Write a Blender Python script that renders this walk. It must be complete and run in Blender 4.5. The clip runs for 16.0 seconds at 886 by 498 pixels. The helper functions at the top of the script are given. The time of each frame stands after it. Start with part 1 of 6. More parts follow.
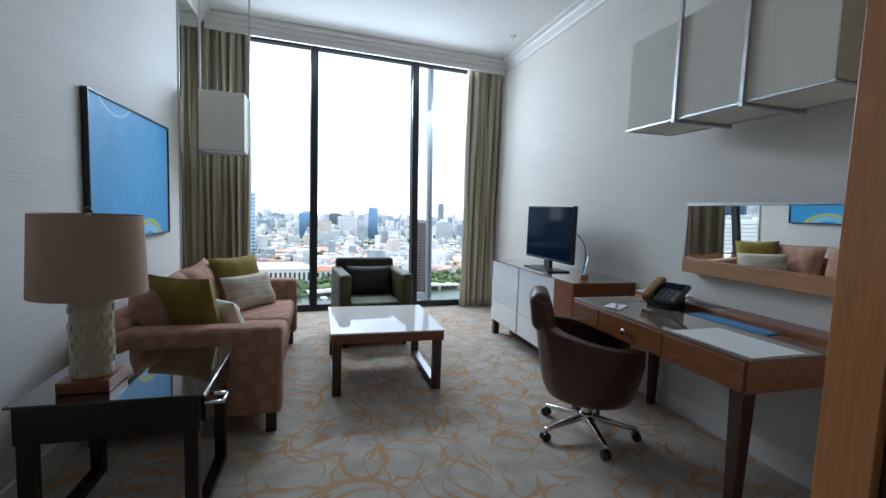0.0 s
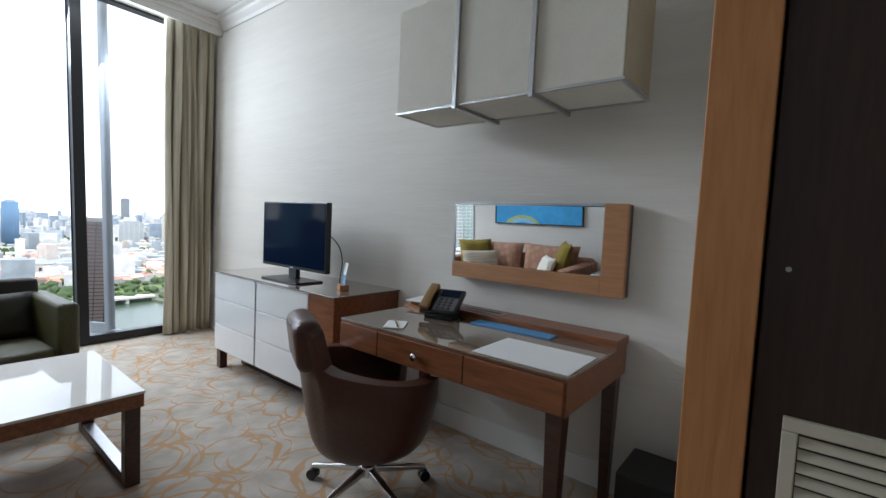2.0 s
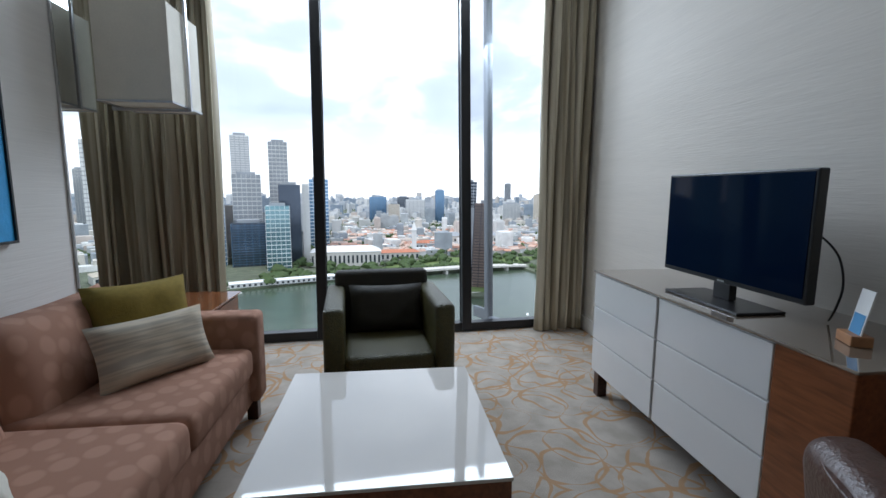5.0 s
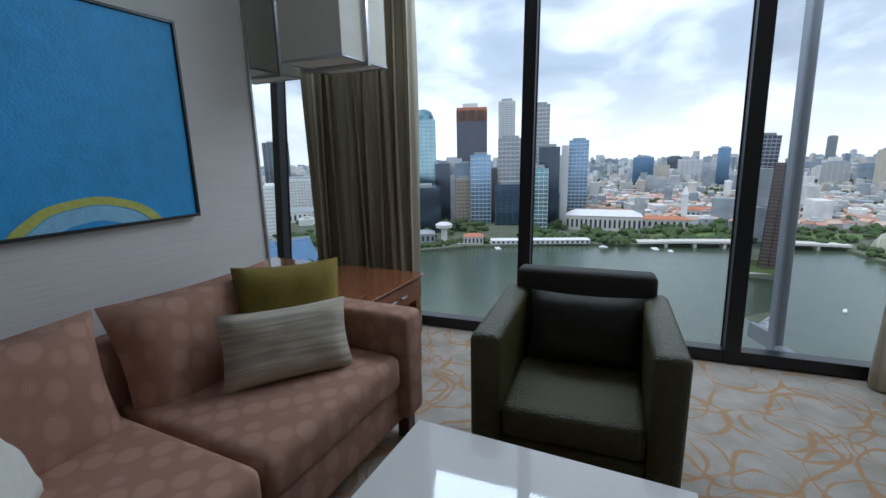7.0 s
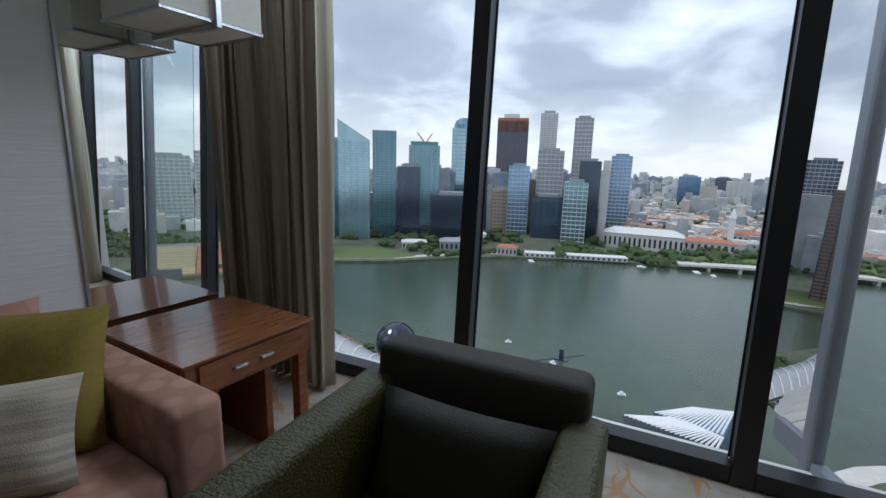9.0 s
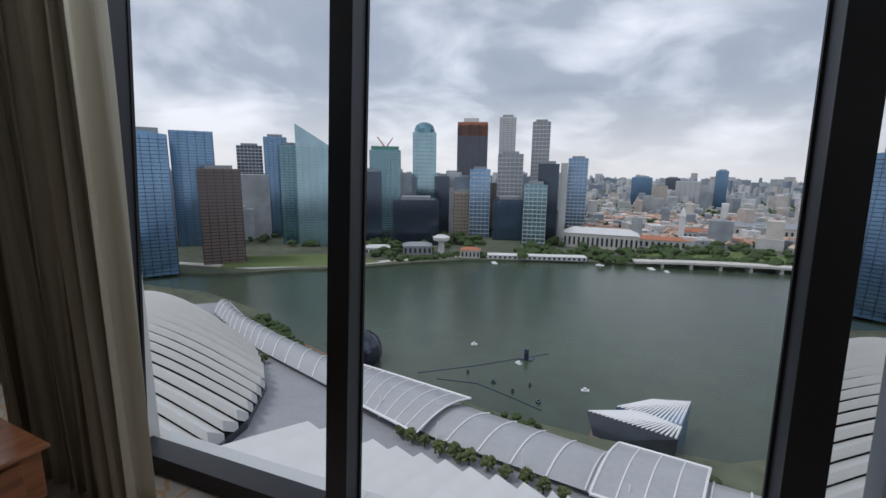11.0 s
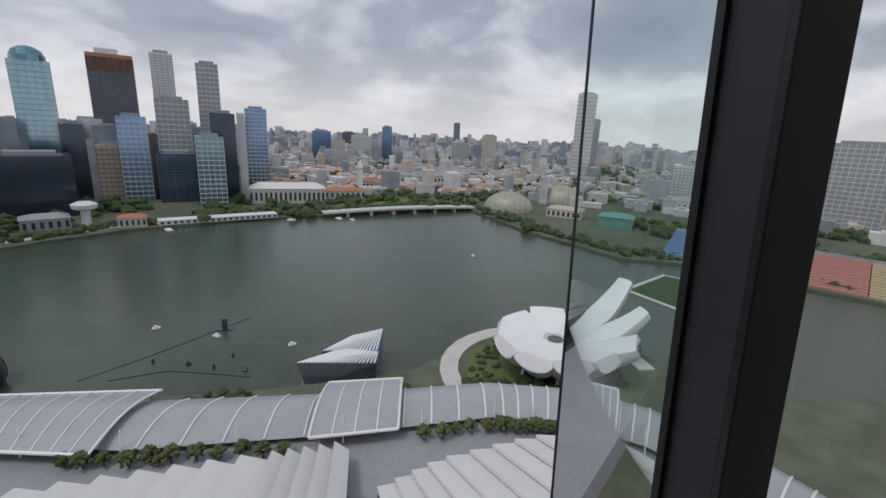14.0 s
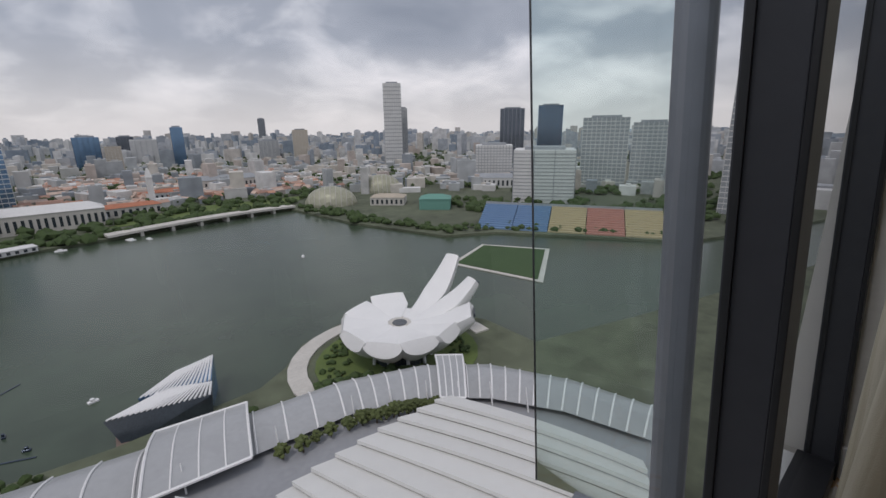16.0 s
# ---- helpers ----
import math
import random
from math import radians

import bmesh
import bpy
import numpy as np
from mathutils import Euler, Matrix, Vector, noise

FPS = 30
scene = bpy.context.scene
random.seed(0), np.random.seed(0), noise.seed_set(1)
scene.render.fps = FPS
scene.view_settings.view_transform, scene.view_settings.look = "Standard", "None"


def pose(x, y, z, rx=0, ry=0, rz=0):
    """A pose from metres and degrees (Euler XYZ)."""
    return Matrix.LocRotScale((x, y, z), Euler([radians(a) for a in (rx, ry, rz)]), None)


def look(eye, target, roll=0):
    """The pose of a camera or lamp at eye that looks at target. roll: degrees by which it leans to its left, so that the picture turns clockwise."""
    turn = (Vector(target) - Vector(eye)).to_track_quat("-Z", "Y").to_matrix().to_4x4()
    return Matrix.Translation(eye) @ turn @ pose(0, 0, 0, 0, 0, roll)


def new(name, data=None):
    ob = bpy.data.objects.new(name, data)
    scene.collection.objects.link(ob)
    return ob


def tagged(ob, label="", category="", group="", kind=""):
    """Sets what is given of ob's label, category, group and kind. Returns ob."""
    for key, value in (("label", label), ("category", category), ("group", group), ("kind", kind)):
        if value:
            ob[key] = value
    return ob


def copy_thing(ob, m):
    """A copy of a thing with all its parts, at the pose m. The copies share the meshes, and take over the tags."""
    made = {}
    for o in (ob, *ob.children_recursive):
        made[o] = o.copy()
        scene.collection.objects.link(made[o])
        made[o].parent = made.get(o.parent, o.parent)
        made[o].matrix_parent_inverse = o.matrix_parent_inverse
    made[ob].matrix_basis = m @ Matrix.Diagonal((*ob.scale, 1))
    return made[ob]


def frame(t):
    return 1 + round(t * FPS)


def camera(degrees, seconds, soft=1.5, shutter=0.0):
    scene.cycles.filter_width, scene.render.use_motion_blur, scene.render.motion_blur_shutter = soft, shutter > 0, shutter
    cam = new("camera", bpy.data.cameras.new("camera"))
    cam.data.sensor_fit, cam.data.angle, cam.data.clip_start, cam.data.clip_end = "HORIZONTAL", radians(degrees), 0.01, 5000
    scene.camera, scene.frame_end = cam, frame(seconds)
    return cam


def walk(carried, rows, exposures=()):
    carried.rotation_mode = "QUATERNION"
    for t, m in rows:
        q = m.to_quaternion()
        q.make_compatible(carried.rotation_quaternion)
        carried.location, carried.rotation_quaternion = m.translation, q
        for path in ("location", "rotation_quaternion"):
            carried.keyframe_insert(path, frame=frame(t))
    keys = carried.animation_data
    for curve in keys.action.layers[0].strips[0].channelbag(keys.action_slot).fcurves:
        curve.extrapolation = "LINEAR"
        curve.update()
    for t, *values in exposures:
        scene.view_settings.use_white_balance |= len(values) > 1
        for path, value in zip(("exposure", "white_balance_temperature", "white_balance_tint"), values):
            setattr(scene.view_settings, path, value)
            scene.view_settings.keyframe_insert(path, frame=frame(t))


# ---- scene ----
cam = camera(90.3, 16.0)
PATH = [
    (0, (1.201, 0.511, 1.296), (1.744, 2.428, 1.125), 2.1),
    (0.5, (1.256, 0.743, 1.295), (1.827, 2.655, 1.16), 1.9),
    (1, (1.315, 0.935, 1.281), (2.116, 2.763, 1.161), 2.1),
    (1.5, (1.338, 1.114, 1.299), (2.683, 2.591, 1.192), 2.4),
    (2, (1.376, 1.218, 1.281), (2.933, 2.468, 1.16), 2.7),
    (2.5, (1.5, 1.333, 1.284), (3.06, 2.576, 1.142), 2.4),
    (3, (1.541, 1.473, 1.28), (2.978, 2.854, 1.113), 2.0),
    (3.5, (1.564, 1.687, 1.299), (2.922, 3.144, 1.12), 1.7),
    (4, (1.603, 1.895, 1.292), (2.678, 3.571, 1.1), 0.9),
    (4.5, (1.699, 2.095, 1.297), (2.235, 4.009, 1.081), 0.4),
    (5, (1.721, 2.324, 1.291), (1.967, 4.291, 1.029), 0.3),
    (7.5, (2.030, 3.446, 1.297), (1.073, 5.146, 0.856), -0.3),
    (8.2, (2.140, 3.797, 1.283), (1.157, 5.487, 0.865), 1.3),
    (9.2, (2.145, 4.28, 1.30), (1.165, 5.98, 0.92), 1.6),
    (10.3, (2.074, 4.823, 1.32), (1.100, 6.536, 0.98), 1.9),
    (10.5, (2.062, 4.895, 1.319), (1.155, 6.645, 0.978), 2.3),
    (11, (2.050, 5.046, 1.304), (1.212, 6.826, 0.94), 0.8),
    (11.5, (2.076, 5.194, 1.286), (1.282, 6.986, 0.891), 0.5),
    (12, (2.105, 5.36, 1.277), (1.529, 7.224, 0.837), 1.3),
    (12.5, (2.072, 5.553, 1.277), (1.881, 7.49, 0.817), 1.5),
    (13, (2.068, 5.693, 1.287), (2.206, 7.628, 0.8), 2.1),
    (13.5, (2.042, 5.805, 1.292), (2.246, 7.726, 0.773), 2.2),
    (14, (1.942, 5.918, 1.289), (2.421, 7.788, 0.768), 2.8),
    (14.5, (1.82, 5.998, 1.274), (2.604, 7.761, 0.748), 2.3),
    (15, (1.726, 6.01, 1.27), (2.656, 7.701, 0.747), 1.8),
    (15.5, (1.649, 6.042, 1.276), (2.611, 7.711, 0.739), 0.7),
    (16, (1.581, 6.084, 1.272), (2.735, 7.625, 0.728), -0.7),
]
walk(cam, [(t, look(eye, target, roll)) for t, eye, target, roll in PATH],
     [(0, 1.65, 5600, 8), (1.5, 1.6, 5800, 10), (2.0, 1.85, 6000, 11), (3.0, 1.95, 5950, 11), (3.5, 1.75, 5850, 10), (4.5, 1.4, 5850, 11), (5.0, 1.1, 5850, 11), (7.4, 0.6, 5600, 9), (10.5, 0.05, 6000, 14), (12.5, -0.1, 6150, 16), (16, -0.2, 6400, 18)])

# ---------------- world, sun, exposure ----------------
SUN_EL, SUN_ROT = radians(52), radians(-60)
world = bpy.data.worlds.new("overcast_sky")
scene.world = world
world.use_nodes = True
wn, wl = world.node_tree.nodes, world.node_tree.links
wn.clear()


def wnode(kind, **vals):
    n = wn.new(kind)
    for k, v in vals.items():
        n.inputs[k].default_value = v
    return n


w_out = wnode("ShaderNodeOutputWorld")
w_bg = wnode("ShaderNodeBackground", Strength=1.0)
w_sky = wnode("ShaderNodeTexSky")
w_sky.sky_type, w_sky.sun_disc = "NISHITA", False
w_sky.sun_elevation, w_sky.sun_rotation = SUN_EL, SUN_ROT
w_dim = wnode("ShaderNodeVectorMath"); w_dim.operation = "SCALE"; w_dim.inputs["Scale"].default_value = 0.10
wl.new(w_sky.outputs[0], w_dim.inputs[0])
w_tc = wnode("ShaderNodeTexCoord")
w_sep = wnode("ShaderNodeSeparateXYZ")
wl.new(w_tc.outputs["Generated"], w_sep.inputs[0])
w_z = wnode("ShaderNodeMath"); w_z.operation = "MAXIMUM"; w_z.inputs[1].default_value = 0.0
wl.new(w_sep.outputs["Z"], w_z.inputs[0])
w_za = wnode("ShaderNodeMath"); w_za.operation = "ADD"; w_za.inputs[1].default_value = 0.34
wl.new(w_z.outputs[0], w_za.inputs[0])
w_dx = wnode("ShaderNodeMath"); w_dx.operation = "DIVIDE"
w_dy = wnode("ShaderNodeMath"); w_dy.operation = "DIVIDE"
for d, ch in ((w_dx, "X"), (w_dy, "Y")):
    wl.new(w_sep.outputs[ch], d.inputs[0]); wl.new(w_za.outputs[0], d.inputs[1])
w_cmb = wnode("ShaderNodeCombineXYZ")
wl.new(w_dx.outputs[0], w_cmb.inputs[0]); wl.new(w_dy.outputs[0], w_cmb.inputs[1])
w_big = wnode("ShaderNodeTexNoise", Scale=2.4, Detail=8.0, Roughness=0.52, Distortion=0.35)
w_low = wnode("ShaderNodeTexNoise", Scale=1.1, Detail=3.0, Roughness=0.5)
for n in (w_big, w_low):
    wl.new(w_cmb.outputs[0], n.inputs["Vector"])
w_mix = wnode("ShaderNodeMath"); w_mix.operation = "ADD"
wl.new(w_big.outputs["Fac"], w_mix.inputs[0]); wl.new(w_low.outputs["Fac"], w_mix.inputs[1])
w_half = wnode("ShaderNodeMath"); w_half.operation = "MULTIPLY"; w_half.inputs[1].default_value = 0.5
wl.new(w_mix.outputs[0], w_half.inputs[0])
w_ramp = wnode("ShaderNodeValToRGB")
cr = w_ramp.color_ramp
cr.elements[0].position, cr.elements[0].color = 0.28, (0.30, 0.34, 0.40, 1)
cr.elements[1].position, cr.elements[1].color = 0.62, (1.0, 1.0, 1.02, 1)
e = cr.elements.new(0.46); e.color = (0.44, 0.48, 0.54, 1)
e = cr.elements.new(0.53); e.color = (0.70, 0.73, 0.77, 1)
wl.new(w_half.outputs[0], w_ramp.inputs[0])
w_hz = wnode("ShaderNodeMapRange"); w_hz.inputs["From Min"].default_value = 0.0; w_hz.inputs["From Max"].default_value = 0.16
w_hz.inputs["To Min"].default_value = 0.75; w_hz.inputs["To Max"].default_value = 0.0
wl.new(w_sep.outputs["Z"], w_hz.inputs["Value"])
w_hmix = wnode("ShaderNodeMixRGB", Color2=(0.90, 0.87, 0.83, 1))
wl.new(w_hz.outputs[0], w_hmix.inputs[0]); wl.new(w_ramp.outputs[0], w_hmix.inputs[1])
w_fin = wnode("ShaderNodeMixRGB", Fac=0.93)
wl.new(w_dim.outputs[0], w_fin.inputs[1]); wl.new(w_hmix.outputs[0], w_fin.inputs[2])
wl.new(w_fin.outputs[0], w_bg.inputs["Color"]); wl.new(w_bg.outputs[0], w_out.inputs[0])

sun = new("sun", bpy.data.lights.new("sun", "SUN"))
sun.data.energy, sun.data.angle, sun.data.color = 1.2, radians(14), (1.0, 0.95, 0.88)
sun.matrix_world = look((-60, -40, 120), (0, 0, 0))

# the facade stands at a slant to the room: u along it, v outwards, z up
UPRIGHT = pose(0, 6.165, 0, 0, 0, 4.37)
# the glazing leans outwards a little
FACADE = UPRIGHT @ pose(0, 0, 0.9, -4, 0, 0) @ pose(0, 0, -0.9)
ROOM_W, CEIL, BACK = 3.55, 3.26, -1.6

# added strip lamp high outside the glass, boosting the sky's light indoors
fill_lamp = new("window_skylight", bpy.data.lights.new("window_skylight", "AREA"))
fill_lamp.data.shape, fill_lamp.data.size, fill_lamp.data.size_y = "RECTANGLE", 3.2, 0.55
fill_lamp.data.energy, fill_lamp.data.color = 36, (0.84, 0.93, 1.0)
fill_lamp.matrix_world = UPRIGHT @ pose(1.85, 0.20, 2.82, -58, 0, 0)


# ---------------- materials ----------------
def mat(name, colour, rough=0.6, metal=0.0, vary=0.0, scale=8.0, bump=0.0, bump_scale=60.0, spec=0.5, stretch=(1, 1, 1), random_obj=0.0, coat=0.0):
    """A procedural surface: colour broken up at two scales, with fine relief."""
    m = bpy.data.materials.new(name)
    m.use_nodes = True
    n, l = m.node_tree.nodes, m.node_tree.links
    b = n["Principled BSDF"]
    b.inputs["Base Color"].default_value = (*colour, 1)
    b.inputs["Roughness"].default_value, b.inputs["Metallic"].default_value = rough, metal
    b.inputs["Specular IOR Level"].default_value = spec
    b.inputs["Coat Weight"].default_value = coat
    b.inputs["Coat Roughness"].default_value = 0.03
    tc = n.new("ShaderNodeTexCoord")
    mp = n.new("ShaderNodeMapping")
    mp.inputs["Scale"].default_value = stretch
    l.new(tc.outputs["Object"], mp.inputs[0])
    if vary or random_obj:
        a, c = n.new("ShaderNodeTexNoise"), n.new("ShaderNodeTexNoise")
        a.inputs["Scale"].default_value, a.inputs["Detail"].default_value = scale, 4
        c.inputs["Scale"].default_value, c.inputs["Detail"].default_value = scale * 7, 3
        l.new(mp.outputs[0], a.inputs["Vector"]); l.new(mp.outputs[0], c.inputs["Vector"])
        add = n.new("ShaderNodeMath"); add.operation = "ADD"
        l.new(a.outputs["Fac"], add.inputs[0]); l.new(c.outputs["Fac"], add.inputs[1])
        last = add.outputs[0]
        if random_obj:
            oi = n.new("ShaderNodeObjectInfo")
            ma = n.new("ShaderNodeMath"); ma.operation = "MULTIPLY_ADD"
            ma.inputs[1].default_value = random_obj
            l.new(oi.outputs["Random"], ma.inputs[0]); l.new(last, ma.inputs[2])
            last = ma.outputs[0]
        mr = n.new("ShaderNodeMapRange")
        mr.inputs["From Min"].default_value, mr.inputs["From Max"].default_value = 0.6, 1.4 + random_obj
        mr.inputs["To Min"].default_value, mr.inputs["To Max"].default_value = 1 - vary, 1 + vary
        l.new(last, mr.inputs["Value"])
        vm = n.new("ShaderNodeVectorMath"); vm.operation = "SCALE"
        vm.inputs[0].default_value = colour
        l.new(mr.outputs[0], vm.inputs["Scale"])
        l.new(vm.outputs[0], b.inputs["Base Color"])
    if bump:
        t = n.new("ShaderNodeTexNoise"); t.inputs["Scale"].default_value, t.inputs["Detail"].default_value = bump_scale, 5
        l.new(mp.outputs[0], t.inputs["Vector"])
        bp = n.new("ShaderNodeBump"); bp.inputs["Strength"].default_value, bp.inputs["Distance"].default_value = bump, 0.01
        l.new(t.outputs["Fac"], bp.inputs["Height"]); l.new(bp.outputs[0], b.inputs["Normal"])
    return m


def nodes_of(m):
    return m.node_tree.nodes, m.node_tree.links, m.node_tree.nodes["Principled BSDF"]


def wood(name, dark, light, rough=0.35, along=(1, 1, 12), coat=0.0):
    """Straight-grained veneer."""
    m = mat(name, light, rough, coat=coat)
    n, l, b = nodes_of(m)
    tc, mp = n.new("ShaderNodeTexCoord"), n.new("ShaderNodeMapping")
    mp.inputs["Scale"].default_value = along
    l.new(tc.outputs["Object"], mp.inputs[0])
    a = n.new("ShaderNodeTexNoise")
    a.inputs["Scale"].default_value, a.inputs["Detail"].default_value, a.inputs["Distortion"].default_value = 6, 6, 0.6
    l.new(mp.outputs[0], a.inputs["Vector"])
    r = n.new("ShaderNodeValToRGB")
    r.color_ramp.elements[0].position, r.color_ramp.elements[0].color = 0.3, (*dark, 1)
    r.color_ramp.elements[1].position, r.color_ramp.elements[1].color = 0.7, (*light, 1)
    l.new(a.outputs["Fac"], r.inputs[0]); l.new(r.outputs[0], b.inputs["Base Color"])
    bp = n.new("ShaderNodeBump"); bp.inputs["Strength"].default_value = 0.06
    l.new(a.outputs["Fac"], bp.inputs["Height"]); l.new(bp.outputs[0], b.inputs["Normal"])
    return m


def glass(name, tint=(0.97, 0.99, 0.98), haze=0.0, ior=1.35):
    """A thin pane: mostly clear with a Fresnel gloss."""
    m = bpy.data.materials.new(name)
    m.use_nodes = True
    n, l = m.node_tree.nodes, m.node_tree.links
    n.clear()
    out = n.new("ShaderNodeOutputMaterial")
    mix, tr, gl, fr = n.new("ShaderNodeMixShader"), n.new("ShaderNodeBsdfTransparent"), n.new("ShaderNodeBsdfGlossy"), n.new("ShaderNodeFresnel")
    tr.inputs[0].default_value = (*tint, 1)
    gl.inputs["Roughness"].default_value = haze
    fr.inputs["IOR"].default_value = ior
    l.new(fr.outputs[0], mix.inputs[0]); l.new(tr.outputs[0], mix.inputs[1]); l.new(gl.outputs[0], mix.inputs[2]); l.new(mix.outputs[0], out.inputs[0])
    return m


def carpet_mat():
    """Grey-beige loop carpet with thin ochre arcs that cross one another."""
    m = mat("carpet", (0.40, 0.36, 0.30), 0.95, bump=0.6, bump_scale=240, spec=0.1)
    n, l, b = nodes_of(m)
    tc = n.new("ShaderNodeTexCoord")
    wob = n.new("ShaderNodeTexNoise"); wob.inputs["Scale"].default_value = 2.2
    l.new(tc.outputs["Object"], wob.inputs["Vector"])
    off = n.new("ShaderNodeMixRGB"); off.inputs[0].default_value = 0.22
    l.new(tc.outputs["Object"], off.inputs[1]); l.new(wob.outputs["Color"], off.inputs[2])
    best = None
    for k, (sc, shift) in enumerate(((3.1, 0.0), (3.9, 3.7), (2.5, 8.1), (3.4, 12.9))):
        mp = n.new("ShaderNodeMapping"); mp.inputs["Location"].default_value = (shift, shift * 0.7, 0)
        l.new(off.outputs[0], mp.inputs[0])
        v = n.new("ShaderNodeTexVoronoi"); v.inputs["Scale"].default_value = sc; v.voronoi_dimensions = "2D"
        l.new(mp.outputs[0], v.inputs["Vector"])
        d = n.new("ShaderNodeMath"); d.operation = "SUBTRACT"; d.inputs[1].default_value = 0.43
        l.new(v.outputs["Distance"], d.inputs[0])
        ab = n.new("ShaderNodeMath"); ab.operation = "ABSOLUTE"; l.new(d.outputs[0], ab.inputs[0])
        if best is None:
            best = ab.outputs[0]
        else:
            mi = n.new("ShaderNodeMath"); mi.operation = "MINIMUM"
            l.new(best, mi.inputs[0]); l.new(ab.outputs[0], mi.inputs[1]); best = mi.outputs[0]
    brk = n.new("ShaderNodeTexNoise"); brk.inputs["Scale"].default_value = 5.0
    l.new(tc.outputs["Object"], brk.inputs["Vector"])
    wid = n.new("ShaderNodeMapRange"); wid.inputs["From Min"].default_value, wid.inputs["From Max"].default_value = 0.38, 0.62
    wid.inputs["To Min"].default_value, wid.inputs["To Max"].default_value = 0.003, 0.034
    l.new(brk.outputs["Fac"], wid.inputs["Value"])
    lt = n.new("ShaderNodeMath"); lt.operation = "DIVIDE"; l.new(best, lt.inputs[0]); l.new(wid.outputs[0], lt.inputs[1])
    edge = n.new("ShaderNodeMapRange"); edge.inputs["From Min"].default_value, edge.inputs["From Max"].default_value = 0.7, 1.15
    edge.inputs["To Min"].default_value, edge.inputs["To Max"].default_value = 0.72, 0.0
    l.new(lt.outputs[0], edge.inputs["Value"])
    base = n.new("ShaderNodeTexNoise"); base.inputs["Scale"].default_value, base.inputs["Detail"].default_value = 7.0, 6
    l.new(tc.outputs["Object"], base.inputs["Vector"])
    rr = n.new("ShaderNodeValToRGB")
    rr.color_ramp.elements[0].position, rr.color_ramp.elements[0].color = 0.36, (0.44, 0.385, 0.32, 1)
    rr.color_ramp.elements[1].position, rr.color_ramp.elements[1].color = 0.64, (0.56, 0.50, 0.43, 1)
    l.new(base.outputs["Fac"], rr.inputs[0])
    mx = n.new("ShaderNodeMixRGB"); mx.inputs[2].default_value = (0.52, 0.28, 0.11, 1)
    l.new(edge.outputs[0], mx.inputs[0]); l.new(rr.outputs[0], mx.inputs[1]); l.new(mx.outputs[0], b.inputs["Base Color"])
    return m


def sofa_fabric():
    """Rose-beige weave with rows of slightly darker egg shapes."""
    m = mat("sofa_fabric", (0.42, 0.27, 0.21), 0.9, bump=0.35, bump_scale=400, spec=0.2)
    n, l, b = nodes_of(m)
    tc = n.new("ShaderNodeTexCoord")
    mp = n.new("ShaderNodeMapping"); mp.inputs["Scale"].default_value = (12, 12, 9); mp.inputs["Rotation"].default_value = (0.4, 0.3, 0.785)
    l.new(tc.outputs["Object"], mp.inputs[0])
    v = n.new("ShaderNodeTexVoronoi"); v.inputs["Scale"].default_value = 1.0; v.inputs["Randomness"].default_value = 0.12
    l.new(mp.outputs[0], v.inputs["Vector"])
    r = n.new("ShaderNodeValToRGB")
    r.color_ramp.elements[0].position, r.color_ramp.elements[0].color = 0.38, (0.455, 0.262, 0.186, 1)
    r.color_ramp.elements[1].position, r.color_ramp.elements[1].color = 0.50, (0.375, 0.205, 0.142, 1)
    l.new(v.outputs["Distance"], r.inputs[0]); l.new(r.outputs[0], b.inputs["Base Color"])
    return m


def stripe_fabric(name, base, line, scale, axis=0):
    """Cloth with irregular thin lines in one direction."""
    m = mat(name, base, 0.9, bump=0.3, bump_scale=300, spec=0.2)
    n, l, b = nodes_of(m)
    tc, mp = n.new("ShaderNodeTexCoord"), n.new("ShaderNodeMapping")
    s = [3.0, 3.0, 0.35]
    s[axis] = scale
    mp.inputs["Scale"].default_value = s
    l.new(tc.outputs["Object"], mp.inputs[0])
    t = n.new("ShaderNodeTexNoise"); t.inputs["Scale"].default_value, t.inputs["Detail"].default_value = 1.0, 4
    l.new(mp.outputs[0], t.inputs["Vector"])
    r = n.new("ShaderNodeValToRGB")
    r.color_ramp.elements[0].position, r.color_ramp.elements[0].color = 0.42, (*line, 1)
    r.color_ramp.elements[1].position, r.color_ramp.elements[1].color = 0.56, (*base, 1)
    l.new(t.outputs["Fac"], r.inputs[0]); l.new(r.outputs[0], b.inputs["Base Color"])
    return m


M_CARPET = carpet_mat()
M_WALL = mat("wall_covering", (0.68, 0.64, 0.58), 0.75, vary=0.05, scale=3, bump=0.18, bump_scale=70, stretch=(1, 0.12, 1.6), spec=0.3)
M_WALL_L = mat("ribbed_wall_covering", (0.71, 0.69, 0.66), 0.7, vary=0.05, scale=3, bump=0.2, bump_scale=45, stretch=(1, 0.10, 2.5), spec=0.3)
M_CEIL = mat("ceiling_paint", (0.80, 0.79, 0.77), 0.85, vary=0.02, scale=2, bump=0.04)
M_TRIM = mat("trim_paint", (0.76, 0.74, 0.70), 0.5, vary=0.02)
M_FRAME = mat("dark_aluminium", (0.016, 0.016, 0.018), 0.4, 0.2, vary=0.12, scale=4, bump=0.03)
M_FRAME_SIDE = mat("grey_aluminium", (0.045, 0.046, 0.052), 0.5, 0.1, vary=0.08, scale=3, bump=0.03, spec=0.3)
M_POLE = mat("pole_aluminium", (0.22, 0.235, 0.26), 0.45, 0.3, vary=0.08, scale=3, bump=0.03)
M_GASKET = mat("black_gasket", (0.01, 0.01, 0.011), 0.6)
M_GLASS = glass("window_glass")
M_FIN = glass("fin_glass", (0.82, 0.93, 0.91), ior=1.45)
M_MIRROR = mat("mirror_silver", (0.86, 0.88, 0.87), 0.01, 1.0)
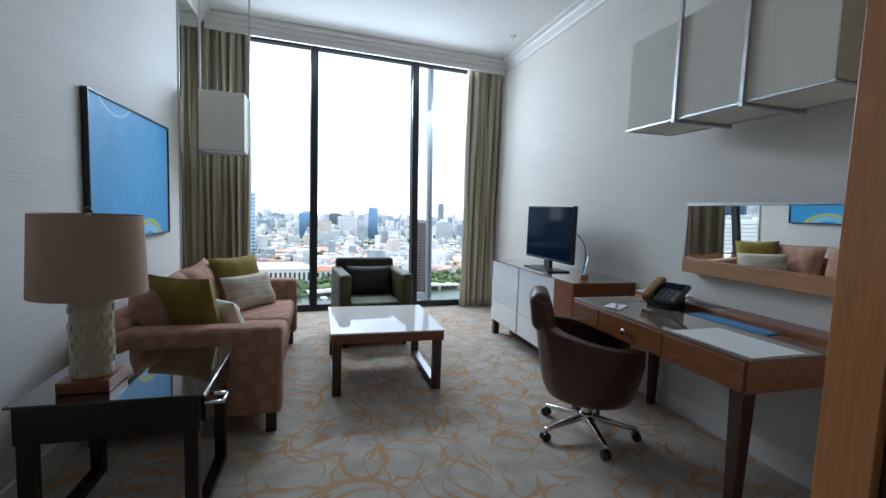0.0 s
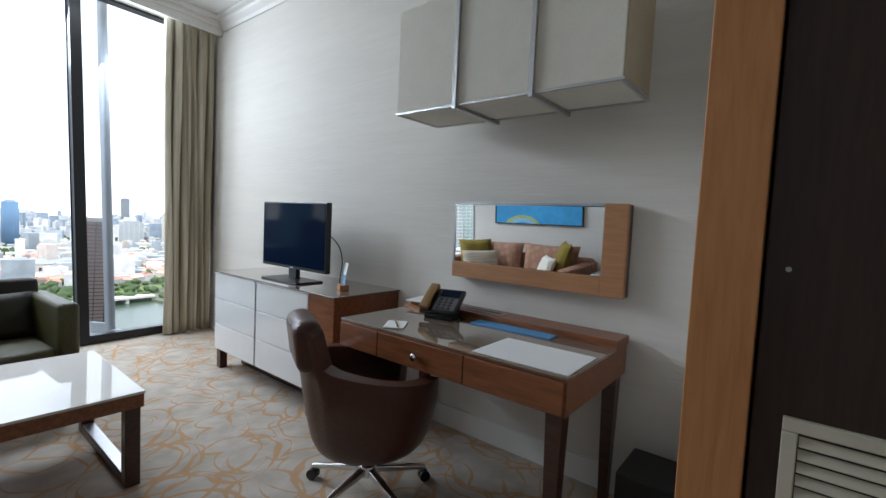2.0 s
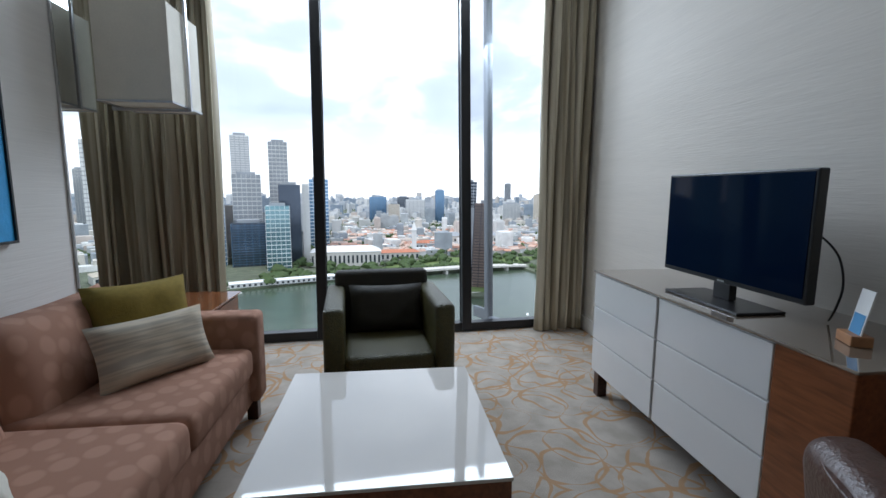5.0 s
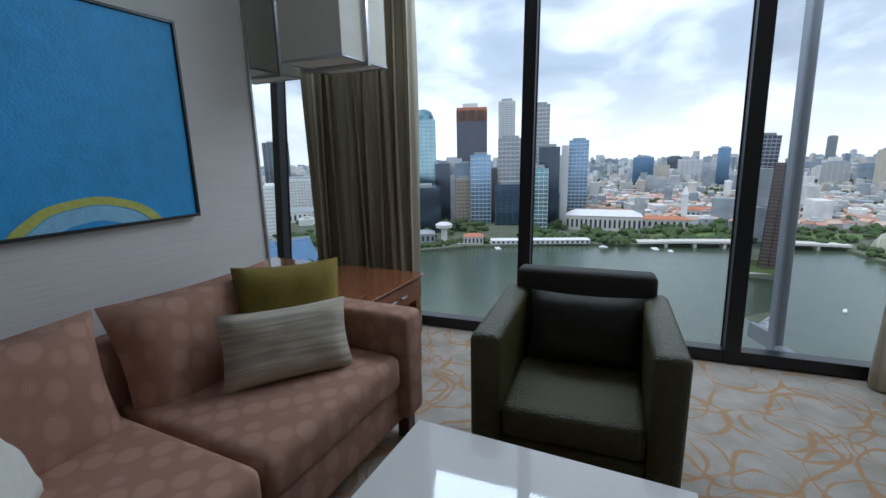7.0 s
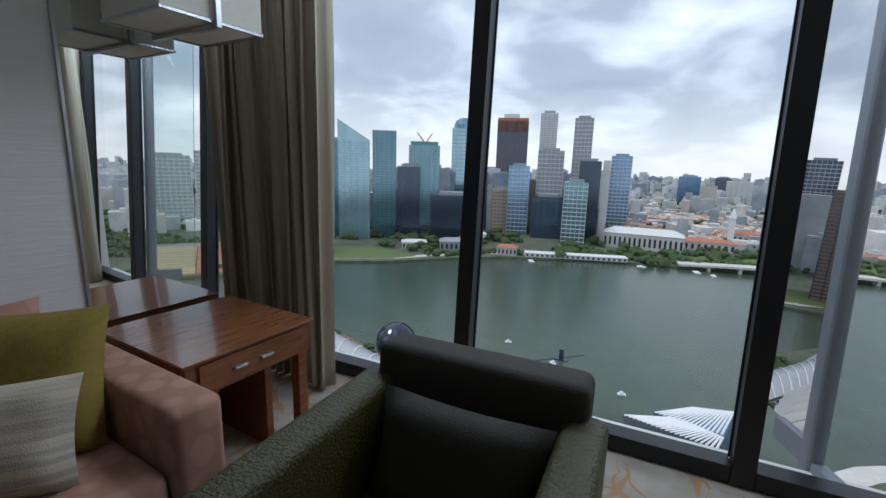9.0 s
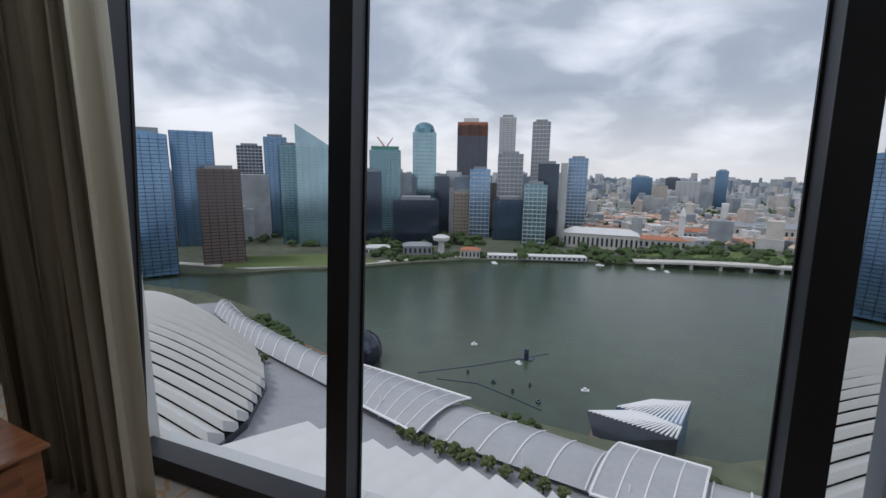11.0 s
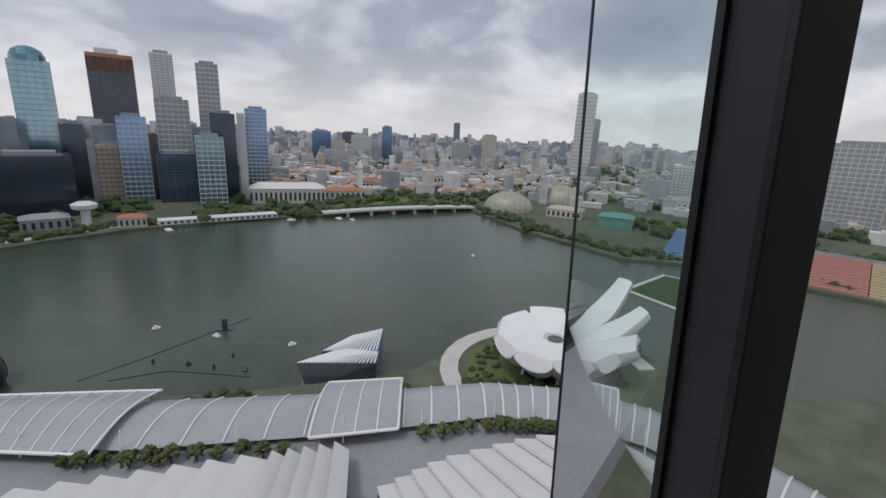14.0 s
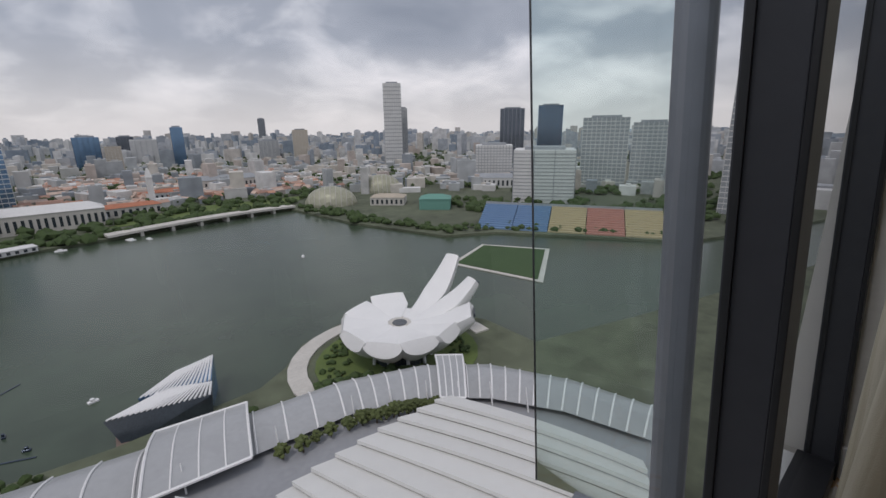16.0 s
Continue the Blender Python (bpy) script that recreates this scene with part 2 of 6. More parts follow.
M_CHROME = mat("chrome", (0.75, 0.75, 0.76), 0.12, 1.0, vary=0.05)
M_STEEL = mat("brushed_steel", (0.50, 0.50, 0.51), 0.32, 1.0, vary=0.1, scale=20)
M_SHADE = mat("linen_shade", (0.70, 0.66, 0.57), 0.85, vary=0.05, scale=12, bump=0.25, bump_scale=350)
# same linen settings in a darker tan, used on one end panel
M_SHADE_SIDE = mat("linen_end_darker", (0.42, 0.34, 0.24), 0.85, vary=0.06, scale=12, bump=0.25, bump_scale=350)
M_CURTAIN = stripe_fabric("curtain_cloth", (0.56, 0.51, 0.40), (0.37, 0.32, 0.23), 26, 0)
M_SOFA = sofa_fabric()
M_OLIVE = mat("olive_velvet", (0.23, 0.165, 0.035), 0.85, vary=0.15, scale=9, bump=0.2, bump_scale=200, spec=0.2)
M_GREEN = mat("olive_leather", (0.056, 0.048, 0.009), 0.42, vary=0.35, scale=60, bump=0.8, bump_scale=130)
M_BROWN_SEAT = mat("dark_olive_cloth", (0.024, 0.020, 0.012), 0.75, vary=0.15, scale=20, bump=0.3, bump_scale=250)
M_BEIGE = stripe_fabric("striped_cushion", (0.54, 0.46, 0.35), (0.38, 0.34, 0.28), 55, 1)
M_WHITE_CUSH = mat("cream_cushion_cloth", (0.70, 0.67, 0.58), 0.9, vary=0.06, scale=14, bump=0.3, bump_scale=250)
M_LEATHER = mat("brown_leather", (0.062, 0.019, 0.009), 0.33, vary=0.2, scale=7, bump=0.25, bump_scale=120)
M_LEATHER_D = mat("dark_leather", (0.020, 0.009, 0.006), 0.45, vary=0.2, scale=7, bump=0.25, bump_scale=120)
M_WOOD = wood("walnut_veneer", (0.15, 0.050, 0.019), (0.28, 0.100, 0.038), 0.3, (9, 1, 9))
M_WOOD_D = wood("dark_walnut", (0.035, 0.015, 0.010), (0.075, 0.030, 0.018), 0.28, (9, 1, 9))
M_TOPWOOD = wood("lacquered_walnut_top", (0.17, 0.060, 0.024), (0.30, 0.115, 0.045), 0.16, (9, 1, 9), coat=0.5)
M_EBONY = wood("ebonised_veneer", (0.010, 0.006, 0.005), (0.020, 0.011, 0.008), 0.22, (9, 1, 9))
M_OAK = wood("orange_oak_veneer", (0.44, 0.185, 0.062), (0.56, 0.25, 0.09), 0.38, (9, 9, 0.8))
M_MIRWOOD = wood("mirror_frame_wood", (0.36, 0.17, 0.075), (0.46, 0.225, 0.10), 0.4, (9, 0.9, 9))
M_DOOR = wood("dark_door_veneer", (0.030, 0.017, 0.012), (0.050, 0.028, 0.020), 0.4, (9, 9, 0.8))
M_LACQ = mat("white_lacquer", (0.76, 0.755, 0.75), 0.16, vary=0.015, scale=2, coat=0.4)
M_TABLETOP = mat("white_back_painted_glass", (0.74, 0.70, 0.65), 0.04, vary=0.01, scale=2, coat=0.2)
M_TOPGLASS = mat("glazed_brown_top", (0.20, 0.155, 0.115), 0.04, vary=0.06, scale=3, coat=1.0)
M_DARKTOP = mat("glazed_black_top", (0.030, 0.018, 0.014), 0.04, vary=0.1, scale=3, coat=1.0)
M_BLACK = mat("black_plastic", (0.012, 0.012, 0.013), 0.35, vary=0.1, scale=30, bump=0.05)
M_SCREEN = mat("dark_screen", (0.003, 0.009, 0.026), 0.05, spec=0.06)
M_PAPER = mat("white_paper", (0.80, 0.80, 0.78), 0.7, vary=0.02, scale=10)
M_BLUE_PAPER = mat("blue_print", (0.10, 0.33, 0.62), 0.35, vary=0.1, scale=14)
M_VENT = mat("cream_enamel", (0.66, 0.60, 0.47), 0.45, vary=0.04, scale=9)
M_STONE = mat("shell_stone", (0.55, 0.48, 0.36), 0.35, vary=0.15, scale=25, bump=0.5, bump_scale=40)
M_LAMPSHADE = mat("rose_linen", (0.48, 0.33, 0.25), 0.85, vary=0.06, scale=14, bump=0.25, bump_scale=350)


def painting_mat():
    """Sky-blue canvas with brushed variation."""
    m = mat("blue_canvas", (0.05, 0.36, 0.74), 0.55, vary=0.16, scale=2.2, bump=0.25, bump_scale=90)
    return m


M_ART = painting_mat()
M_ART_Y = mat("yellow_paint", (0.55, 0.58, 0.12), 0.55, vary=0.15, scale=9, bump=0.2)
M_ART_L = mat("pale_blue_paint", (0.30, 0.60, 0.82), 0.55, vary=0.12, scale=5, bump=0.2)


# ---------------- building helpers ----------------
def box(bm, lo, hi, bevel=0.0, seg=2, m=None):
    """A box, bevelled on all edges, added to bm."""
    c = [(a + b) / 2 for a, b in zip(lo, hi)]
    s = [max(abs(b - a), 1e-4) for a, b in zip(lo, hi)]
    t = Matrix.Translation(c) @ Matrix.Diagonal((*s, 1))
    vs = bmesh.ops.create_cube(bm, size=1, matrix=t)["verts"]
    if bevel:
        es = list({e for v in vs for e in v.link_edges})
        r = bmesh.ops.bevel(bm, geom=es, offset=min(bevel, min(s) * 0.45), segments=seg, affect="EDGES", profile=0.5)
        vs = list({v for f in r["faces"] for v in f.verts} | {v for v in vs if v.is_valid})
    if m is not None:
        bmesh.ops.transform(bm, matrix=m, verts=vs)
    return vs


def one_box(lo, hi, bevel=0.004, seg=2, m=None):
    bm = bmesh.new()
    box(bm, lo, hi, bevel, seg, m)
    return bm


def cone(bm, r1, r2, a, b, seg=20):
    """A round bar from a to b."""
    a, b = Vector(a), Vector(b)
    d = b - a
    t = Matrix.Translation((a + b) / 2) @ d.to_track_quat("Z", "Y").to_matrix().to_4x4()
    return bmesh.ops.create_cone(bm, cap_ends=True, segments=seg, radius1=r1, radius2=r2, depth=d.length, matrix=t)["verts"]


def rod(r1, r2, a, b, seg=20):
    bm = bmesh.new()
    cone(bm, r1, r2, a, b, seg)
    return bm


def lathe(profile, seg=32):
    """A turned solid from (radius, height) pairs."""
    bm = bmesh.new()
    rings = [[bm.verts.new((r * math.cos(2 * math.pi * k / seg), r * math.sin(2 * math.pi * k / seg), z)) for k in range(seg)] for r, z in profile]
    for a, b in zip(rings, rings[1:]):
        for k in range(seg):
            bm.faces.new((a[k], a[(k + 1) % seg], b[(k + 1) % seg], b[k]))
    bm.faces.new(rings[0][::-1]); bm.faces.new(rings[-1])
    return bm


def prism(points, z0, z1):
    """A flat outline raised from z0 to z1."""
    bm = bmesh.new()
    lo = [bm.verts.new((x, y, z0)) for x, y in points]
    hi = [bm.verts.new((x, y, z1)) for x, y in points]
    bm.faces.new(lo[::-1]); bm.faces.new(hi)
    k = len(points)
    for i in range(k):
        bm.faces.new((lo[i], lo[(i + 1) % k], hi[(i + 1) % k], hi[i]))
    bmesh.ops.recalc_face_normals(bm, faces=bm.faces)
    return bm


def cushion(w, d, h, n=14, sag=0.0):
    """A stuffed cushion of outline w x d, fat in the middle, pinched at its corners."""
    bm = bmesh.new()
    grid = {}
    for side in (1, -1):
        for i in range(n + 1):
            for j in range(n + 1):
                u, v = 2 * i / n - 1, 2 * j / n - 1
                rim = abs(u) == 1 or abs(v) == 1
                if side == -1 and rim:
                    grid[side, i, j] = grid[1, i, j]
                    continue
                f = (max(0, 1 - u ** 4) * max(0, 1 - v ** 4)) ** 0.5
                pin = 1 - 0.07 * (u * u * (1 - v * v) + v * v * (1 - u * u))
                wr = 0.012 * noise.noise(Vector((u * 2.5 + w * 9, v * 2.5, side)))
                grid[side, i, j] = bm.verts.new((u * w / 2 * pin, v * d / 2 * pin, side * (h / 2 * f + (wr if not rim else 0)) - sag * u * u))
        for i in range(n):
            for j in range(n):
                q = [grid[side, i, j], grid[side, i + 1, j], grid[side, i + 1, j + 1], grid[side, i, j + 1]]
                bm.faces.new(q if side == 1 else q[::-1])
    return bm


SOFT = set()


def part(name, bm, material, parent=None, label="", smooth=True, m=None):
    """Links a bmesh as one mesh object, under a thing or a part."""
    me = bpy.data.meshes.new(name)
    if m is not None:
        bmesh.ops.transform(bm, matrix=m, verts=bm.verts)
    bm.normal_update()
    limit = 0.9 if material.name in SOFT else 0.28
    if smooth:
        for f in bm.faces:
            f.smooth = True
        for e in bm.edges:
            if len(e.link_faces) == 2 and e.calc_face_angle(0) > limit:
                e.smooth = False
    bm.to_mesh(me)
    bm.free()
    me.materials.append(material)
    ob = new(name, me)
    if parent is not None:
        ob.parent = parent
    if label:
        ob["label"] = label
    return ob


def thing(name, m, label, category, group=""):
    ob = new(name)
    ob.empty_display_size = 0.1
    ob.matrix_world = m
    return tagged(ob, label, category, group)


def struct(name, bm, material, label, category, m=None, smooth=False):
    ob = part(name, bm, material, smooth=smooth)
    if m is not None:
        ob.matrix_world = m
    return tagged(ob, label, category, kind="structure")


# ---------------- the room's shell ----------------
def facade_y(x, v=0.0):
    return 6.165 + 0.0764 * x + v * 1.003


struct("floor", prism([(-0.1, BACK), (ROOM_W + 0.1, BACK), (ROOM_W + 0.1, facade_y(ROOM_W + 0.1, 0.06)), (-0.1, facade_y(-0.1, 0.06))], -0.15, 0.0), M_CARPET,
       "grey-beige carpet with thin ochre swirling arcs", "carpet")
struct("ceiling", prism([(-0.1, BACK), (ROOM_W + 0.1, BACK), (ROOM_W + 0.1, facade_y(ROOM_W + 0.1, 0.25)), (-0.1, facade_y(-0.1, 0.25))], CEIL, CEIL + 0.15), M_CEIL,
       "white painted ceiling", "ceiling")
struct("wall_west", prism([(-0.15, BACK), (0, BACK), (0, facade_y(0, 0.05)), (-0.15, facade_y(-0.15, 0.05))], 0, CEIL), M_WALL_L, "pale grey ribbed wall covering", "wall")
struct("wall_east", prism([(ROOM_W, BACK), (ROOM_W + 0.15, BACK), (ROOM_W + 0.15, facade_y(ROOM_W + 0.15, 0.05)), (ROOM_W, facade_y(ROOM_W, 0.05))], 0, CEIL), M_WALL, "warm grey textured wall covering", "wall")
struct("wall_south", one_box((-0.15, BACK - 0.15, 0), (ROOM_W + 0.15, BACK, CEIL), 0), M_WALL, "warm grey wall behind the entrance", "wall")
# the closet beside the entrance, with its oak end and dark door
CL_X, CL_Y = 2.64, 1.417
struct("wall_closet", one_box((CL_X + 0.04, 1.30, 0), (ROOM_W - 0.002, CL_Y, CEIL), 0), M_WALL, "warm grey side wall of the closet", "wall")
struct("trim_closet_post", one_box((CL_X, 1.28, 0), (CL_X + 0.04, CL_Y + 0.003, CEIL - 0.002), 0.003), M_OAK, "orange oak veneered post at the closet end", "wooden post")
struct("wall_closet_front", one_box((CL_X + 0.03, BACK + 0.002, 2.4), (CL_X + 0.13, 1.279, CEIL - 0.002), 0), M_DOOR, "dark veneered panel above the closet door", "wall panel")


def closet_door():
    d = thing("door_1", pose(CL_X + 0.03, 1.275, 0), "closed dark-stained closet door with a cream louvred vent", "door")
    d["kind"] = "structure"
    leaf = part("door_leaf", one_box((0, -1.2, 0.01), (0.045, 0, 2.39), 0.003), M_DOOR, d)
    part("lock", rod(0.006, 0.006, (-0.004, -0.045, 1.21), (0.002, -0.045, 1.21)), M_STEEL, d, "small steel lock")
    bm = bmesh.new()
    for lo, hi in (((-0.018, -0.50, 0.35), (0.004, -0.06, 0.38)), ((-0.018, -0.50, 0.84), (0.004, -0.06, 0.87)), ((-0.018, -0.5, 0.381), (0.004, -0.47, 0.839)), ((-0.018, -0.09, 0.381), (0.004, -0.06, 0.839))):
        box(bm, lo, hi, 0.003)
    vent = part("vent_frame", bm, M_VENT, d, "cream enamelled vent frame")
    for k in range(15):
        part("slat", one_box((-0.002, -0.468, -0.012), (0.003, -0.092, 0.012), 0, m=pose(-0.008, 0, 0.40 + k * 0.03, 0, 35, 0)), M_VENT, vent, smooth=False)
    struct("wall_closet_rear", one_box((CL_X + 0.03, BACK + 0.002, 0), (CL_X + 0.13, 0.07, 2.398), 0), M_DOOR, "dark veneered panel beside the closet door", "wall panel")


closet_door()

# cornice along both side walls and the pelmet over the curtains
def cornice(x, sx):
    prof = [(0, 0), (0.012, 0.0), (0.02, 0.03), (0.06, 0.065), (0.07, 0.085), (0.11, 0.095), (0.11, 0.12), (0, 0.12)]
    bm = bmesh.new()
    y1 = facade_y(x, -0.43)
    rings = [[bm.verts.new((x + sx * (0.002 + a), y, CEIL - 0.122 + h)) for a, h in prof] for y in (BACK + 0.01, y1)]
    k = len(prof)
    for i in range(k):
        bm.faces.new((rings[0][i], rings[0][(i + 1) % k], rings[1][(i + 1) % k], rings[1][i]))
    for r in rings:
        bm.faces.new(r)
    bmesh.ops.recalc_face_normals(bm, faces=bm.faces)
    return bm


struct("trim_cornice", cornice(ROOM_W, -1), M_TRIM, "white moulded cornice", "cornice")
struct("trim_cornice", cornice(0, 1), M_TRIM, "white moulded cornice", "cornice")
bm = bmesh.new()
box(bm, (0.0, -0.40, 3.10), (3.62, -0.37, CEIL - 0.002), 0.003)
box(bm, (-0.0, -0.44, 3.17), (3.62, -0.402, CEIL - 0.002), 0.008)
box(bm, (0.0, -0.50, 3.215), (3.60, -0.442, CEIL - 0.002), 0.008)
struct("trim_pelmet", bm, M_TRIM, "white stepped pelmet over the curtains", "pelmet", UPRIGHT)
struct("baseboard", one_box((ROOM_W - 0.017, CL_Y + 0.005, 0.001), (ROOM_W - 0.001, 6.3, 0.13), 0.003), M_TRIM, "white painted skirting", "skirting")
struct("baseboard", one_box((0.001, BACK + 0.005, 0.001), (0.017, 4.94, 0.13), 0.003), M_TRIM, "white painted skirting", "skirting")


def mirror_panel():
    t = thing("wall_mirror_panel", pose(0.002, 4.955, 0), "full-height mirror panel on the wall beside the curtain", "mirror")
    y1 = facade_y(0, -0.06) - 4.955
    part("glass_sheet", one_box((0, 0.012, 0.0), (0.008, y1, CEIL - 0.01), 0.001), M_MIRROR, t)
    part("edge_strip", one_box((0, 0, 0.0), (0.012, 0.0115, CEIL - 0.01), 0.001), M_STEEL, t, "thin steel edge strip")


mirror_panel()


# ---------------- the window wall ----------------
MULL = [(0.035, 0.07), (1.140, 0.084), (2.431, 0.086), (3.53, 0.07)]


def mullion(u, w):
    win = thing("window_mullion", FACADE @ pose(u, 0, 0), "dark aluminium window mullion with grey sides", "mullion", "window mullions")
    win["kind"] = "structure"
    part("front_face", one_box((-w / 2, -0.0875, 0.0), (w / 2, -0.076, 3.25), 0.002), M_FRAME, win)
    part("body", one_box((-w / 2 + 0.003, -0.0755, 0.0), (w / 2 - 0.003, 0.012, 3.25), 0.002), M_FRAME_SIDE, win, "grey anodised mullion body")
    part("gasket", one_box((-w / 2 - 0.005, -0.006, 0.076), (w / 2 + 0.005, 0.006, 3.232), 0), M_GASKET, win, "black rubber gasket", smooth=False)
    return win


for u, w in MULL:
    mullion(u, w)
for k, ((u0, w0), (u1, w1)) in enumerate(zip(MULL, MULL[1:])):
    wdw = thing("window_%d" % (k + 1), FACADE @ pose((u0 + u1) / 2, 0, 0), "tall fixed window pane in a dark aluminium frame", "window")
    wdw["kind"] = "structure"
    h = (u1 - u0) / 2
    a, b = -h + w0 / 2 + 0.001, h - w1 / 2 - 0.001
    part("bottom_rail", one_box((a, -0.082, 0.0), (b, 0.03, 0.075), 0.003), M_FRAME, wdw)
    part("top_rail", one_box((a, -0.06, 3.234), (b, 0.03, 3.256), 0.002), M_FRAME, wdw)
    bm = bmesh.new()
    bm.faces.new([bm.verts.new(p) for p in ((a - 0.003, 0, 0.07), (b + 0.003, 0, 0.07), (b + 0.003, 0, 3.236), (a - 0.003, 0, 3.236))])
    pane = part("pane", bm, M_GLASS, wdw, smooth=False)
    pane.visible_shadow = False
    part("outer_ledge", one_box((-h, 0.032, -0.05), (h, 0.15, 0.03), 0.004), M_TRIM, wdw, "white outer ledge")


def fin():
    """A glass fin that stands out from the facade, held by a rounded pole."""
    f = thing("facade_fin", FACADE @ pose(2.724, 0.21, 0, 0, 0, 15), "vertical greenish glass fin held by a grey metal pole", "glass fin")
    f["kind"] = "structure"
    bm = bmesh.new()
    box(bm, (-0.036, -0.055, -3.0), (0.036, 0.035, 6.5), 0.03, 4)
    part("pole", bm, M_POLE, f, "grey rounded metal pole")
    bm = bmesh.new()
    bm.faces.new([bm.verts.new(p) for p in ((0, 0.036, 0.13), (0, 0.385, 0.13), (0, 0.385, 6.5), (0, 0.036, 6.5))])
    gl = part("fin_pane", bm, M_FIN, f, smooth=False)
    gl.visible_shadow = False
    part("fin_edge", one_box((-0.004, 0.3855, 0.13), (0.004, 0.389, 6.5), 0), M_FRAME_SIDE, f, "dark glass edge", smooth=False)
    part("clamp", one_box((-0.02, 0.036, 0.02), (0.02, 0.26, 0.129), 0.004), M_POLE, f, "grey foot clamp")
    part("bracket", one_box((-0.03, -0.19, 0.02), (0.03, -0.056, 0.07), 0.004), M_POLE, f, "grey bracket")


fin()

SOFT |= {"curtain_cloth", "sofa_fabric", "olive_velvet", "striped_cushion", "cream_cushion_cloth", "olive_leather", "dark_olive_cloth", "brown_leather", "dark_leather", "white_petal_cladding", "canopy_glass", "chrome", "shell_stone"}

# ---------------- curtains ----------------
def curtain(u0, u1, folds, name_label, phase, back):
    """A drawn-back curtain: deep uneven folds from the pelmet to the carpet."""
    t = thing("curtain", UPRIGHT @ pose(0, back, 0), name_label, "curtain", "curtains")
    bm = bmesh.new()
    nu, nz = folds * 12, 24
    rows = []
    for j in range(nz + 1):
        z = 0.012 + (3.19 - 0.012) * j / nz
        row = []
        for i in range(nu + 1):
            s = i / nu
            w = 0.075 * math.sin(2 * math.pi * folds * s + phase + 0.5 * math.sin(7 * s + 0.4 * z)) * (0.75 + 0.35 * noise.noise(Vector((s * 9, z * 0.5, phase))))
            drift = 0.012 * math.sin(1.7 * z + 11 * s)
            row.append(bm.verts.new((u0 + (u1 - u0) * s + drift + 0.02 * math.sin(4 * math.pi * folds * s + phase), w, z)))
        rows.append(row)
    for a, b in zip(rows, rows[1:]):
        for i in range(nu):
            bm.faces.new((a[i], a[i + 1], b[i + 1], b[i]))
    cloth = part("cloth", bm, M_CURTAIN, t)
    so = cloth.modifiers.new("thickness", "SOLIDIFY")
    so.thickness = 0.004
    part("rail", rod(0.012, 0.012, (u0, 0, 3.2), (u1, 0, 3.2)), M_STEEL, t, "steel curtain rail")


curtain(-0.03, 0.43, 6, "heavy beige curtain with a fine vertical bark pattern, drawn back", 0.3, -0.31)
curtain(3.05, 3.52, 6, "heavy beige curtain with a fine vertical bark pattern, drawn back", 1.9, -0.23)


# ---------------- sofa and cushions ----------------
def sofa():
    t = thing("sofa", pose(0.03, 3.06, 0), "rose-beige upholstered two-seat sofa with an egg-pattern weave", "sofa")
    L, D = 1.83, 0.98
    part("base", one_box((0.05, 0.05, 0.10), (D - 0.05, L - 0.05, 0.30), 0.02), M_SOFA, t)
    part("back", one_box((0.02, 0.02, 0.10), (0.22, L - 0.02, 0.66), 0.05, 4), M_SOFA, t)
    for y in (0.0, L - 0.15):
        bm = bmesh.new()
        box(bm, (0.0, y, 0.12), (D, y + 0.15, 0.62), 0.03, 4)
        part("arm", bm, M_SOFA, t)
    m = (L - 0.30) / 2
    for k in range(2):
        bm = bmesh.new()
        vs = box(bm, (0.20, 0.152 + k * m, 0.285), (D - 0.02, 0.148 + (k + 1) * m, 0.45), 0.045, 4)
        part("seat_cushion", bm, M_SOFA, t)
        bm = cushion(m - 0.006, 0.50, 0.24)
        part("back_cushion", bm, M_SOFA, t, m=pose(0.275, 0.15 + (k + 0.5) * m, 0.57, 76, 0, 90) @ pose(0, 0, 0, 0, 0, 0))
    for x in (0.06, D - 0.06):
        for y in (0.075, L - 0.075):
            part("leg", one_box((x - 0.03, y - 0.03, 0), (x + 0.03, y + 0.03, 0.13), 0.005), M_WOOD_D, t, "dark wooden block leg")


sofa()


def pillow(label, material, w, h, d, m, trim=None):
    ob = part("cushion", cushion(w, h, d), material)
    ob.matrix_world = m
    return tagged(ob, label, "cushion", "sofa cushions")


pillow("olive velvet cushion leaning against the sofa back", M_OLIVE, 0.45, 0.44, 0.21, pose(0.53, 4.575, 0.635, 74, 0, 47))
pillow("beige cushion with broken grey stripes on the sofa seat", M_BEIGE, 0.50, 0.30, 0.14, pose(0.655, 4.42, 0.575, 68, 0, 52))
pillow("olive velvet cushion leaning against the sofa arm", M_OLIVE, 0.44, 0.44, 0.15, pose(0.46, 3.36, 0.665, 72, 0, 150))
pillow("small cream cushion leaning on the olive one", M_WHITE_CUSH, 0.36, 0.28, 0.12, pose(0.62, 3.50, 0.575, 66, 0, 138))


